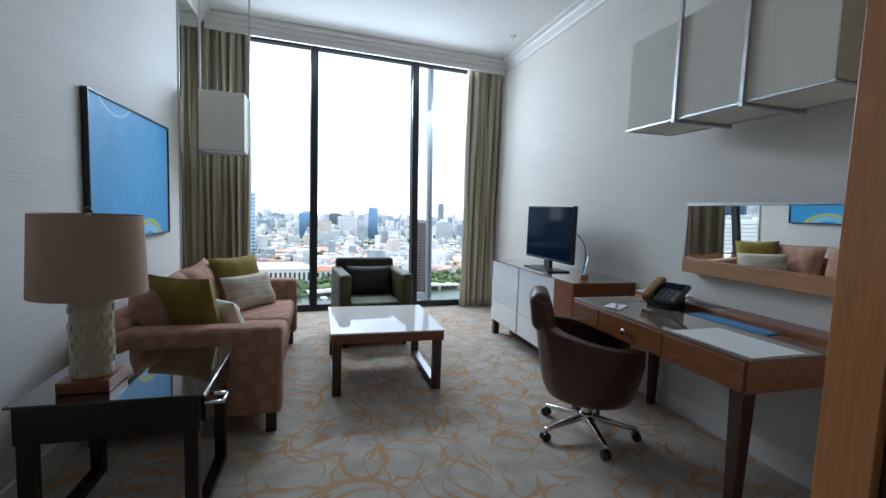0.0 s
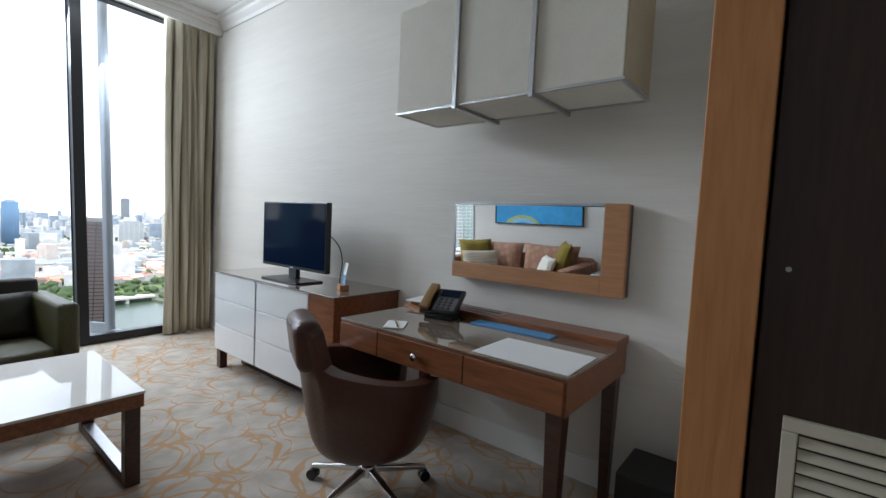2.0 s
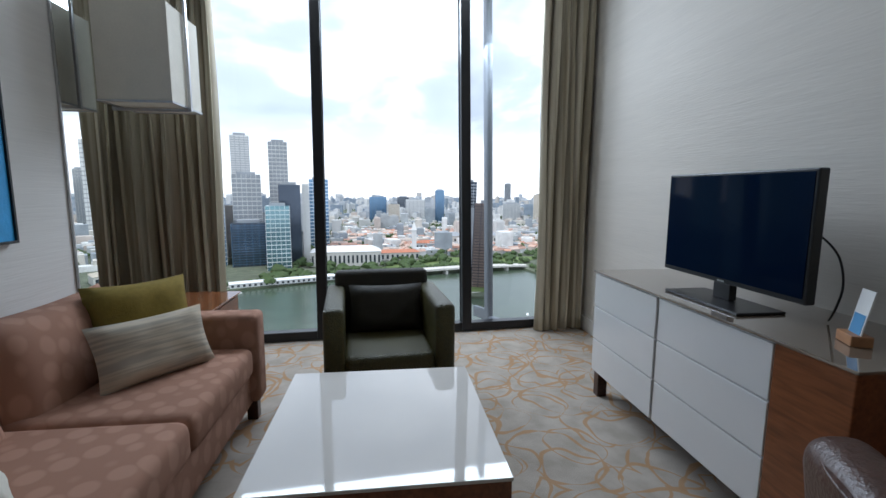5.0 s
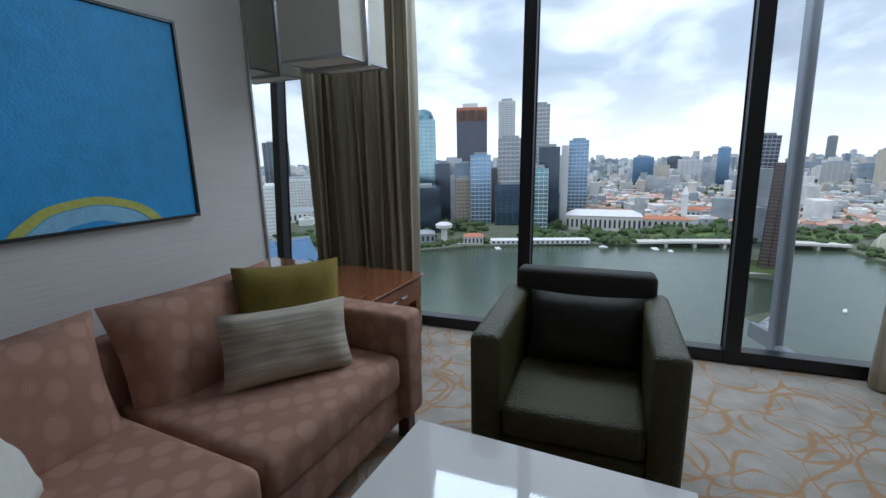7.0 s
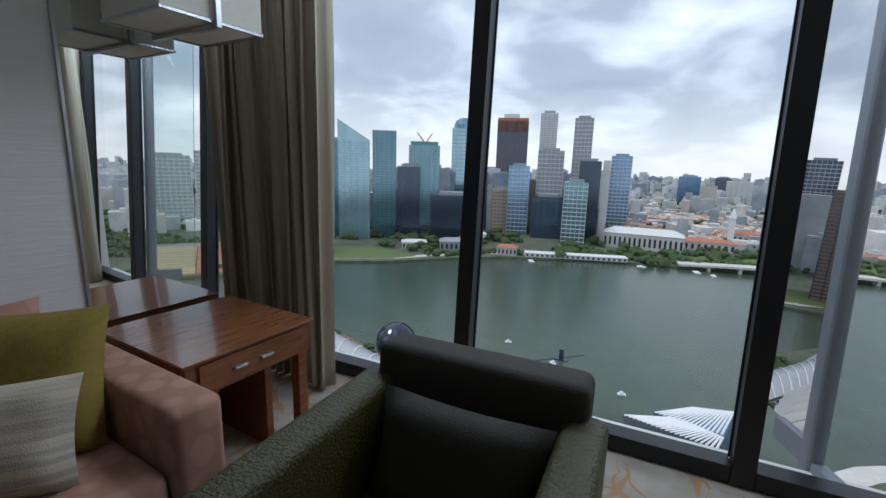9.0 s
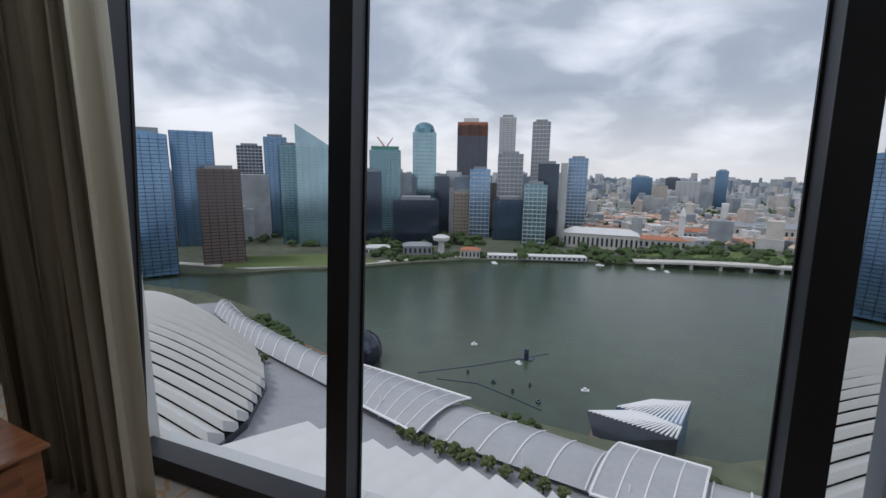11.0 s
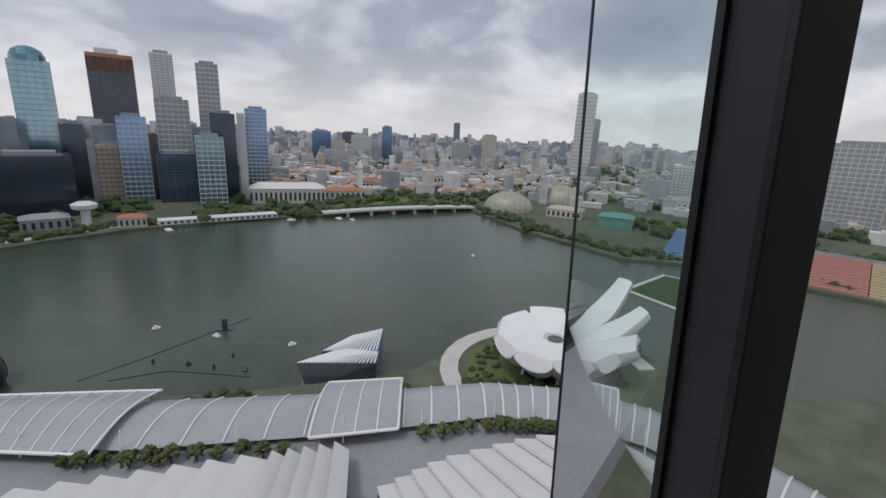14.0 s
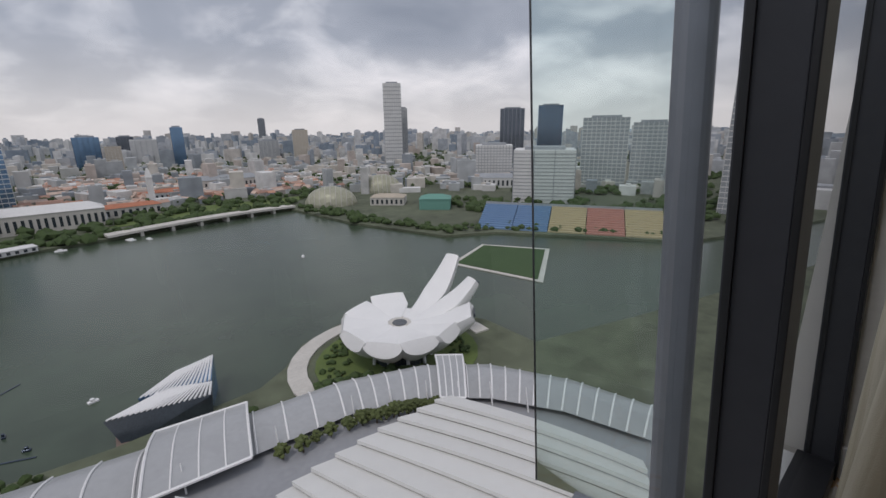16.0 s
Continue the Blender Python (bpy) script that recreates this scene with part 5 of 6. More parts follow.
tower(896, 595, 97, 149, G_GREY, G_WHITE, "tall pale hotel with stepped balconies", fins=10, step=8)
tower(945, 513, 79, 138, G_GREY, G_WHITE, "pale hotel slab", fins=8, step=8)
tower(752, 273, 36, 215, G_GREY, G_WHITE, "banded tower with a rounded top", crown="round", step=8)
tower(571, 1999, 80, 81, G_GREY, G_WHITE, "grey apartment block in the trees")
tower(681, 1918, 63, 123, G_BEIGE, G_WHITE, "cream tower in the trees")
tower(880, 3200, 45, 190, G_GREY, G_DARK, "slender far tower on the skyline")


# ---- waterfront buildings ----
def hall(x, y, w, d, h, turn, wall, roof, label, cols=0):
    t = thing("waterfront_building", pose(x, y, LAND, 0, 0, turn), label if len(label.split()) > 4 else label + " near the bay", "building")
    part("wall", one_box((-w / 2, 0, 0), (w / 2, d, h), 0), wall, t, smooth=False)
    bm = bmesh.new()
    k = [bm.verts.new(p) for p in ((-w / 2 - 1, -1, h), (w / 2 + 1, -1, h), (w / 2 + 1, d + 1, h), (-w / 2 - 1, d + 1, h), (-w / 2 + d * 0.35, d / 2, h * 1.35), (w / 2 - d * 0.35, d / 2, h * 1.35))]
    for q in ((0, 1, 5, 4), (2, 3, 4, 5), (1, 2, 5), (3, 0, 4), (3, 2, 1, 0)):
        bm.faces.new([k[i] for i in q])
    part("roof", bm, roof, t, smooth=False)
    for i in range(cols):
        u = -w / 2 + w * (i + 0.5) / cols
        part("window", one_box((u - w / cols * 0.22, -0.4, h * 0.2), (u + w / cols * 0.22, 0.05, h * 0.75), 0), M_DKGLASS, t, smooth=False)


hall(-75, 819, 127, 45, 26, 5, M_STONEW, G_WHITE, "long pale stone hotel with columns", 16)
hall(-246, 632, 30, 22, 12, 20, M_STONEW, M_CLAY, "small pier hall with a red roof", 5)
hall(-330, 615, 46, 30, 14, 30, G_GREY, G_GREY, "grey pier pavilion", 6)
hall(-390, 590, 40, 24, 10, 35, G_WHITE, G_WHITE, "white low jetty building", 6)
hall(20, 880, 90, 26, 15, 8, M_STONEW, M_CLAY, "pale hall with red tiled roofs", 9)
hall(95, 1010, 80, 30, 18, 5, G_WHITE, M_CLAY, "white museum with red tiled roofs", 9)
hall(210, 1090, 150, 40, 26, 3, M_STONEW, G_GREY, "long stone civic hall with a grey roof", 16)
hall(60, 990, 10, 10, 50, 3, G_WHITE, G_WHITE, "white clock tower")
hall(390, 690, 60, 40, 14, -40, M_STONEW, G_BEIGE, "tan waterside terrace building", 7)
hall(430, 600, 52, 40, 18, -40, M_TEAL, M_TEAL, "green netted building under repair")
hall(700, 720, 120, 50, 22, -40, G_WHITE, G_GREY, "white mall block", 12)
hall(-150, 668, 150, 18, 6, 21, G_WHITE, G_WHITE, "long low white promenade pavilion", 20)
lookout = thing("lookout_tower", pose(-300, 640, LAND), "white round lookout tower on the quay", "tower")
part("shaft", lathe([(5, 0), (5, 20)], 16), G_WHITE, lookout)
part("head", lathe([(5, 20), (13, 23), (14, 28), (8, 31), (0.5, 32)], 24), G_WHITE, lookout)


def dome(x, y, w, h, label):
    t = thing("theatre_dome", pose(x, y, LAND, 0, 0, -25), label, "dome")
    bm = bmesh.new()
    bmesh.ops.create_icosphere(bm, subdivisions=4, radius=1)
    bmesh.ops.delete(bm, geom=[v for v in bm.verts if v.co.z < -0.01], context="VERTS")
    for v in bm.verts:
        k = 1 + 0.02 * math.sin(v.co.x * 26) * math.cos(v.co.y * 26)
        v.co = Vector((v.co.x * w / 2 * k, v.co.y * w * 0.36 * k, v.co.z * h * k))
    part("shell", bm, mat("dome_shading", (0.36, 0.36, 0.27), 0.45, 0.2, vary=0.25, scale=0.25), t)
    bm = bmesh.new()
    for a in range(-4, 5):
        u = a * w / 10
        hh = h * math.sqrt(max(0, 1 - (2 * u / w) ** 2))
        half = w * 0.36 * math.sqrt(max(0, 1 - (2 * u / w) ** 2))
        pr = None
        for k in range(17):
            b_ = math.pi * k / 16
            p = (u, -half * 1.02 * math.cos(b_), hh * 1.03 * math.sin(b_))
            if pr:
                cone(bm, 0.5, 0.5, pr, p, 5)
            pr = p
    part("shell_ribs", bm, M_STONEW, t, "pale shading ribs", smooth=False)


dome(318, 767, 93, 33, "spiky grey-gold theatre dome")
dome(470, 851, 92, 36, "spiky grey-gold concert hall dome")

# bridge at the mouth of the river
br = thing("bridge", pose(-15, 716, 0), "low white road bridge on arched piers", "bridge")
a_ = math.atan2(62, 265)
bm = bmesh.new()
n = 24
for k in range(n):
    u0, u1 = 272 * k / n, 272 * (k + 1) / n
    s = math.sin(math.pi * (k + 0.5) / n)
    box(bm, (u0, -10, LAND + 2 + 3 * s), (u1 + 0.2, 10, LAND + 5 + 3 * s))
part("deck", bm, M_STONEW, br, smooth=False, m=Matrix.Rotation(a_, 4, "Z"))
for k in range(1, 7):
    part("pier", one_box((272 * k / 7 - 2, -8, WATER - 1), (272 * k / 7 + 2, 8, LAND + 3.5), 0), M_STONEW, br, smooth=False, m=Matrix.Rotation(a_, 4, "Z"))


# ---- grandstand and floating pitch ----
def grandstand():
    t = thing("grandstand", pose(392, 452, LAND, 0, 0, -55), "long waterside grandstand with blue, ochre and red seats", "grandstand")
    mats = [M_SEAT_B, M_SEAT_B, M_SEAT_Y, M_SEAT_R, M_SEAT_Y]
    L = 240 / 5
    for k, m_ in enumerate(mats):
        bm = bmesh.new()
        for j in range(12):
            box(bm, (k * L + 0.5, 4 + j * 5, 0), (k * L + L - 0.5, 4 + j * 5 + 5, 2 + j * 2.0))
        part("seat_block", bm, m_, t, "block of coloured seat tiers", smooth=False)
    part("rear_wall", one_box((0, 64.2, 0), (240, 66, 27), 0), G_GREY, t, smooth=False)


grandstand()
pitch = thing("floating_pitch", pose(0, 0, 0), "green pitch on a floating platform", "pitch")
part("turf", prism([(278, 351), (347, 385), (388, 326), (305, 264)], WATER + 0.9, WATER + 1.4), M_PITCH, pitch, smooth=False)
part("deck", prism([(272, 354), (349, 391), (396, 326), (303, 256)], WATER - 0.6, WATER + 0.85), M_STONEW, pitch, "pale deck edge", smooth=False)


# ---- lotus-shaped museum ----
def lotus():
    cx, cy = 128, 220
    t = thing("petal_museum", pose(cx, cy, WATER), "white lotus-shaped museum with upturned petals", "museum")
    spec = [(21, 56, 27), (-8, 45, 19), (-38, 36, 9), (-68, 28, 5), (-102, 26, 4), (-137, 26, 3), (-172, 26, 3), (152, 26, 3), (115, 26, 4), (72, 29, 5)]
    for ang, length, rise in spec:
        bm = bmesh.new()
        n, m = 14, 10
        rows = []
        for i in range(n + 1):
            s = i / n
            r = 7 + length * s
            wid = 4.5 + (14.5 if length < 40 else 12.0) * min(1, s * 1.7) - (8.5 if length > 40 else 1.0) * s * s
            ztop = 25 + rise * s ** 2.2
            thick = 3 + 12 * math.sin(math.pi * min(1.0, 0.15 + 0.72 * s))
            row = []
            for j in range(2 * m):
                b_ = 2 * math.pi * j / (2 * m)
                cz = math.sin(b_)
                row.append(bm.verts.new((r + (2.5 * s if cz < 0 else 0), wid * 0.5 * math.cos(b_) * 1.25, ztop + (0.8 * cz if cz > 0 else thick * cz))))
            rows.append(row)
        for a, b in zip(rows, rows[1:]):
            for j in range(2 * m):
                bm.faces.new((a[j], a[(j + 1) % (2 * m)], b[(j + 1) % (2 * m)], b[j]))
        bm.faces.new(rows[0]); bm.faces.new(rows[-1][::-1])
        bmesh.ops.recalc_face_normals(bm, faces=bm.faces)
        pt = part("petal", bm, M_PETAL, t, m=Matrix.Rotation(radians(ang), 4, "Z"))
        if length < 36:
            continue
        part("skylight", one_box((7 + length + 1.8, -4.5, 25 + rise - 3.6), (7 + length + 2.9, 4.5, 25 + rise - 1.2), 0, m=Matrix.Rotation(radians(ang), 4, "Z")), M_DKGLASS, pt, "dark glazed tip", smooth=False)
    part("bowl", lathe([(9, 10), (16, 14), (22, 22), (21, 25.6), (9, 24.2), (7.5, 24), (7.2, 22.0)], 40), M_PETAL, t)
    part("oculus_ring", lathe([(6.2, 24.4), (9.5, 24.6), (9.2, 25.2), (6.4, 25.0)], 32), M_STONEW, t)
    part("oculus", lathe([(4.5, 25.0), (4.5, 25.4), (0.2, 25.5)], 24), M_DKGLASS, t, "dark round oculus")
    part("lobby", lathe([(17, 2.5), (17, 11), (10, 12)], 28), M_DKGLASS, t, "dark glazed lobby")
    for k in range(10):
        a = 2 * math.pi * k / 10
        part("column", rod(1.0, 1.0, (19 * math.cos(a), 19 * math.sin(a), 2), (17 * math.cos(a), 17 * math.sin(a), 17), 8), M_RIBWHITE, t, smooth=False)


lotus()
pts = [(128 + 62 * math.cos(radians(a)), 222 + 56 * math.sin(radians(a))) for a in range(-10, 215, 12)]
strip(pts, 11, LAND - 2.0, LAND + 1.0, M_STONEW, "pavement_ring", "curved pale walkway round the museum", "pavement")
struct("lawn", prism([(128 + 52 * math.cos(radians(a)), 222 + 46 * math.sin(radians(a))) for a in range(0, 360, 15)], LAND - 1, LAND + 0.4), M_GRASS, "lawn and planting round the museum", "lawn")


# ---- glass pavilion on the water ----
def crystal():
    t = thing("glass_pavilion", pose(0, 0, 0), "faceted glass pavilion with white slatted roofs on the water", "pavilion")

    def wedge(base, top, name, material):
        bm = bmesh.new()
        lo = [bm.verts.new(p) for p in base]
        hi = [bm.verts.new(p) for p in top]
        bm.faces.new(lo[::-1]); bm.faces.new(hi)
        for i in range(len(lo)):
            j = (i + 1) % len(lo)
            bm.faces.new((lo[i], lo[j], hi[j], hi[i]))
        bmesh.ops.recalc_face_normals(bm, faces=bm.faces)
        part(name, bm, material, t, smooth=False)
    W_ = WATER
    wedge([(-14, 231, W_), (23, 230, W_), (24, 246, W_), (-6, 246, W_)], [(-20, 238, W_ + 12), (24, 231, W_ + 12), (26, 240, W_ + 14), (6, 249, W_ + 13)], "dark_hall", M_DKGLASS)
    wedge([(-2, 246, W_), (25, 241, W_), (30, 256, W_), (8, 258, W_)], [(-6, 248, W_ + 13), (26, 242, W_ + 14), (31, 262, W_ + 18), (12, 259, W_ + 16)], "blue_hall", G_BLUE)
    for (p0, p1, q0, q1, nb) in (((-20, 238, 12), (24, 231, 12), (6, 249, 13), (26, 240, 14), 20), ((-6, 248, 13), (26, 242, 14), (12, 259, 16), (31, 262, 18), 16)):
        for k in range(nb):
            s = (k + 0.5) / nb
            a = Vector(p0).lerp(Vector(p1), s) + Vector((0, 0, W_ + 0.4)); b = Vector(q0).lerp(Vector(q1), s) + Vector((0, 0, W_ + 0.4))
            part("roof_slat", rod(0.55, 0.55, a, b, 4), M_RIBWHITE, t, smooth=False)
    part("jetty", one_box((-17, 222, WATER - 1), (-12, 246, WATER + 2), 0), G_BROWN, t, "brown timber jetty", smooth=False)


crystal()


def globe():
    t = thing("globe_pavilion", pose(-182, 257, WATER), "dark mirrored glass globe floating by the shore", "pavilion")
    bm = bmesh.new()
    bmesh.ops.create_uvsphere(bm, u_segments=28, v_segments=16, radius=15)
    part("globe", bm, mat("globe_glass", (0.05, 0.06, 0.085), 0.08, 0.5, vary=0.3, scale=0.2, spec=0.8), t, smooth=False, m=pose(0, 0, 8))
    bm = bmesh.new()
    for k in range(14):
        a = 2 * math.pi * k / 14
        pr = None
        for j in range(1, 12):
            b_ = math.pi * j / 12
            p = (15.1 * math.sin(b_) * math.cos(a), 15.1 * math.sin(b_) * math.sin(a), 8 + 15.1 * math.cos(b_))
            if pr:
                cone(bm, 0.16, 0.16, pr, p, 4)
            pr = p
    part("seams", bm, M_FRAME, t, "dark metal seams", smooth=False)
    part("jetty", one_box((-30, -14, 0), (-8, -11, 1.5), 0), M_STONEW, t, "pale jetty", smooth=False)


globe()

# ---- buoys, booms and boats on the water ----
def float_box(x, y, s, material, label, cat):
    t = thing("pontoon" if cat == "pontoon" else "boat", pose(x, y, WATER, 0, 0, random.uniform(0, 180)), label, cat)
    part("hull", one_box((-s, -s * 0.5, -0.4), (s, s * 0.5, 1.0), 0.2, 1), material, t)
    part("cabin", one_box((-s * 0.5, -s * 0.35, 1.0), (s * 0.3, s * 0.35, 2.2), 0.1, 1), material, t)


for x, y, s in ((-76, 304, 2.5), (-26, 284, 2.5), (-118, 322, 2.5)):
    float_box(x, y, s, M_RIBWHITE, "small white work pontoon", "pontoon")
for x, y in ((-104, 274), (-83, 268), (-68, 262), (-50, 256), (-60, 275)):
    float_box(x, y, 1.6, G_DARK, "small dark moored float", "pontoon")
bu = thing("signal_platform", pose(-73, 315, WATER), "dark signal mast on a small platform in the bay", "buoy")
part("platform", one_box((-5, -3, -0.4), (5, 3, 0.6), 0), G_DARK, bu, smooth=False)
part("mast", one_box((-1.6, -1.2, 0.6), (1.6, 1.2, 8), 0.2, 1), G_DARK, bu)
strip([(-135, 258), (-105, 285), (-75, 316), (-60, 332)], 0.9, WATER, WATER + 0.35, G_DARK, "trim_boom", "dark floating boom on the water", "boom")
strip([(-120, 256), (-92, 262), (-64, 254), (-46, 248)], 0.8, WATER, WATER + 0.35, G_DARK, "trim_boom", "dark floating boom on the water", "boom")
for x, y, s in ((-205, 628, 7), (-60, 690, 6), (10, 700, 7), (30, 690, 5), (-340, 556, 7), (160, 480, 3)):
    float_box(x, y, s, M_RIBWHITE, "white tour boat at the quay", "boat")

# ---- the mall's podium, canopy and white roofs ----
OUTER = [(-330, 262), (-285, 240), (-233, 224), (-152, 203), (-64, 193), (9, 186), (73, 184), (112, 172), (139, 152), (160, 118), (172, 80)]
INNER = [(-312, 236), (-261, 212), (-215, 196), (-143, 178), (-74, 163), (4, 158), (67, 158), (98, 148), (120, 130), (138, 104), (150, 72)]
struct("pavement_podium", prism([(x, y + 4) for x, y in OUTER] + [(120, 40), (-380, 40), (-400, 200)], WATER - 2, -119.0), M_PODIUM, "grey podium deck of the waterside mall", "podium")
strip([(x, y + 17) for x, y in OUTER[1:8]], 26, LAND, LAND + 0.8, M_DECKING, "pavement_promenade", "paved promenade with reddish decking along the bay", "pavement")


def lerp_line(line, s):
    k = min(int(s * (len(line) - 1)), len(line) - 2)
    f = s * (len(line) - 1) - k
    return Vector(line[k]).lerp(Vector(line[k + 1]), f)


def canopy():
    t = thing("glass_canopy", pose(0, 0, 0), "long curved glass canopy with white ribs over the promenade", "canopy")
    bm = bmesh.new()
    N = 80
    grid = []
    for i in range(N + 1):
        s = i / N
        o, q = lerp_line(OUTER, s), lerp_line(INNER, s)
        grid.append([bm.verts.new((*o.lerp(q, j / 8), -118.4 + 6.5 * math.sin(math.pi * (0.12 + 0.76 * j / 8)))) for j in range(9)])
    for a, b in zip(grid, grid[1:]):
        for j in range(8):
            bm.faces.new((a[j], b[j], b[j + 1], a[j + 1]))
    part("vault", bm, M_CANOPY, t)
    for i in range(0, 53):
        s = (i + 0.5) / 53
        o, q = lerp_line(OUTER, s), lerp_line(INNER, s)
        bm = bmesh.new()
        pr = None
        for j in range(9):
            p = (*o.lerp(q, j / 8), -118.1 + 6.5 * math.sin(math.pi * (0.12 + 0.76 * j / 8)))
            if pr:
                cone(bm, 0.42, 0.42, pr, p, 5)
            pr = p
        part("rib", bm, M_RIBWHITE, t, smooth=False)
    for k in range(12):
        q = lerp_line(INNER, 0.3 + k * 0.05)
        part("mast", rod(0.4, 0.2, (q.x, q.y - 1, -119), (q.x, q.y + 1, -108), 6), M_RIBWHITE, t, smooth=False)


canopy()


def raised_section(s0, s1, lift, label, nb):
    t = thing("raised_canopy", pose(0, 0, 0), label, "canopy")
    bm = bmesh.new()
    corners = []
    for s in (s0, s1):
        o, q = lerp_line(OUTER, s), lerp_line(INNER, s)
        corners.append((o + (o - q) * 0.12, q + (q - o) * 0.18))
    prev = None
    for j in range(9):
        f = j / 8
        zz = -118 + lift + 4 * math.sin(math.pi * f)
        a, b = corners[0][0].lerp(corners[0][1], f), corners[1][0].lerp(corners[1][1], f)
        cur = [bm.verts.new((*a, zz)), bm.verts.new((*b, zz))]
        if prev:
            bm.faces.new((prev[0], prev[1], cur[1], cur[0]))
        prev = cur
    part("vault", bm, M_CANOPY, t, smooth=False)
    for k in range(nb + 1):
        g = k / nb
        bm = bmesh.new()
        pr = None
        for j in range(9):
            f = j / 8
            p = (*corners[0][0].lerp(corners[0][1], f).lerp(corners[1][0].lerp(corners[1][1], f), g), -117.8 + lift + 4 * math.sin(math.pi * f))
            if pr:
                cone(bm, 0.5 if k in (0, nb) else 0.3, 0.5 if k in (0, nb) else 0.3, pr, p, 5)
            pr = p
        part("rib", bm, M_RIBWHITE, t, smooth=False)
    for e in (0, 1):
        a, b = corners[0][e], corners[1][e]
        part("edge_beam", rod(0.7, 0.7, (*a, -118 + lift), (*b, -118 + lift), 6), M_RIBWHITE, t, smooth=False)


raised_section(0.485, 0.535, 5.5, "raised square glass canopy with white ribs", 4)
raised_section(0.31, 0.39, 4.5, "raised slatted canopy with white ribs", 8)
raised_section(0.72, 0.76, 5.5, "raised square glass canopy with white ribs", 4)


def stepped_roof(label, n, edge_far, edge_near, z_far, z_near, rise, step, arch=0.575):
    """A roof of overlapping curved white strips, like scales, from one side to the other."""
    t = thing("stepped_roof", pose(0, 0, 0), label, "roof")
    thick = abs(step) * 0.78
    for k in range(n):
        s0, s1 = k / n, (k + 1.03) / n
        bm = bmesh.new()
        rows = []
        M = 12
        for j in range(M + 1):
            f = j / M
            far0, far1 = lerp_line(edge_far, min(1, s0)), lerp_line(edge_far, min(1, s1))
            nr0, nr1 = lerp_line(edge_near, min(1, s0)), lerp_line(edge_near, min(1, s1))
            zz = z_far + (z_near - z_far) * f + rise * math.sin(math.pi * arch * min(1, f / 0.5 * 0.5))
            a, b = far0.lerp(nr0, f), far1.lerp(nr1, f)
            rows.append([bm.verts.new((*a, zz + max(step, 0))), bm.verts.new((*b, zz + max(-step, 0))), bm.verts.new((*b, zz + max(-step, 0) - thick)), bm.verts.new((*a, zz + max(step, 0) - thick))])
        for a, b in zip(rows, rows[1:]):
            for i in range(4):
                bm.faces.new((a[i], a[(i + 1) % 4], b[(i + 1) % 4], b[i]))
        bm.faces.new(rows[0]); bm.faces.new(rows[-1][::-1])
        bmesh.ops.recalc_face_normals(bm, faces=bm.faces)
        part("roof_strip", bm, M_ROOFWHITE, t, smooth=False)
    bm = prism([tuple(p) for p in edge_far] + [tuple(p) for p in edge_near[::-1]], -119.2, min(z_far, z_near) - 1.3)
    part("wall", bm, M_DKGLASS, t, "dark glazed wall under the roof", smooth=False)


stepped_roof("white roof of overlapping curved strips above the mall", 15, [(-124, 138), (-70, 141), (-20, 143), (6, 144)], [(-150, 62), (-90, 55), (-30, 60), (0, 62)], -112.0, -108.0, 5, 4.6)
stepped_roof("broad white shell roof of the theatre", 11, [(14, 123), (36, 132), (70, 137), (104, 138)], [(20, 40), (60, 38), (100, 45), (118, 60)], -112.0, -106.0, 7, 2.0)
stepped_roof("white vaulted roof of curved strips over the convention hall", 14, [(-405, 225), (-385, 170), (-360, 125), (-330, 85)], [(-215, 190), (-178, 165), (-158, 135), (-150, 95)], -114.0, -112.5, 15, -6.5, 1.0)


# ---- trees ----
def clump(bm, c, r, squash=0.85):
    vs = bmesh.ops.create_icosphere(bm, subdivisions=1, radius=r, matrix=Matrix.Translation(c) @ Matrix.Diagonal((1, 1, squash, 1)))["verts"]
    for v in vs:
        v.co += Vector((random.uniform(-1, 1), random.uniform(-1, 1), random.uniform(-1, 1))) * r * 0.28


def tree(m, label):
    t = thing("tree", m, label, "tree", "trees on the mall deck")
    bm = rod(0.28, 0.16, (0, 0, 0), (0, 0, 2.0), 7)
    for k in range(4):
        a = k * 1.6
        cone(bm, 0.12, 0.05, (0, 0, 1.2), (1.3 * math.cos(a), 1.3 * math.sin(a), 2.6), 5)
    part("trunk", bm, M_BARK, t)
    bm = bmesh.new()
    for k in range(46):
        a, b, r = random.uniform(0, 6.28), random.uniform(-0.5, 1.2), random.uniform(0.8, 2.1)
        clump(bm, (r * math.cos(a) * math.cos(b), r * math.sin(a) * math.cos(b), 2.6 + 1.7 * math.sin(b)), random.uniform(0.35, 0.8))
    part("crown", bm, M_LEAF2, t, smooth=False)
    return t


first = tree(pose(-60, 156, -119), "round-crowned tree on the mall deck")
spots = [lerp_line(INNER, 0.375 + 0.0098 * k) for k in range(11)] + [lerp_line(INNER, 0.55 + 0.0105 * k) for k in range(19)] + [lerp_line(INNER, 0.06 + 0.014 * k) for k in range(12)]
for p in spots:
    sc = random.uniform(1.15, 1.5)
    cp = copy_thing(first, pose(p.x + random.uniform(-1, 1), p.y - 5 + random.uniform(-1, 1), -119, 0, 0, random.uniform(0, 360)))
    cp.scale = (sc, sc, sc)


def mass(name, items, material, label, category, maker):
    """Many small pieces joined into one mesh."""
    V, Fc = [], []
    for it in items:
        v, f = maker(*it)
        b = len(V)
        V += v
        Fc += [tuple(b + i for i in q) for q in f]
    me = bpy.data.meshes.new(name)
    me.from_pydata(V, [], Fc)
    me.materials.append(material)
    return tagged(new(name, me), label, category, kind="stuff")


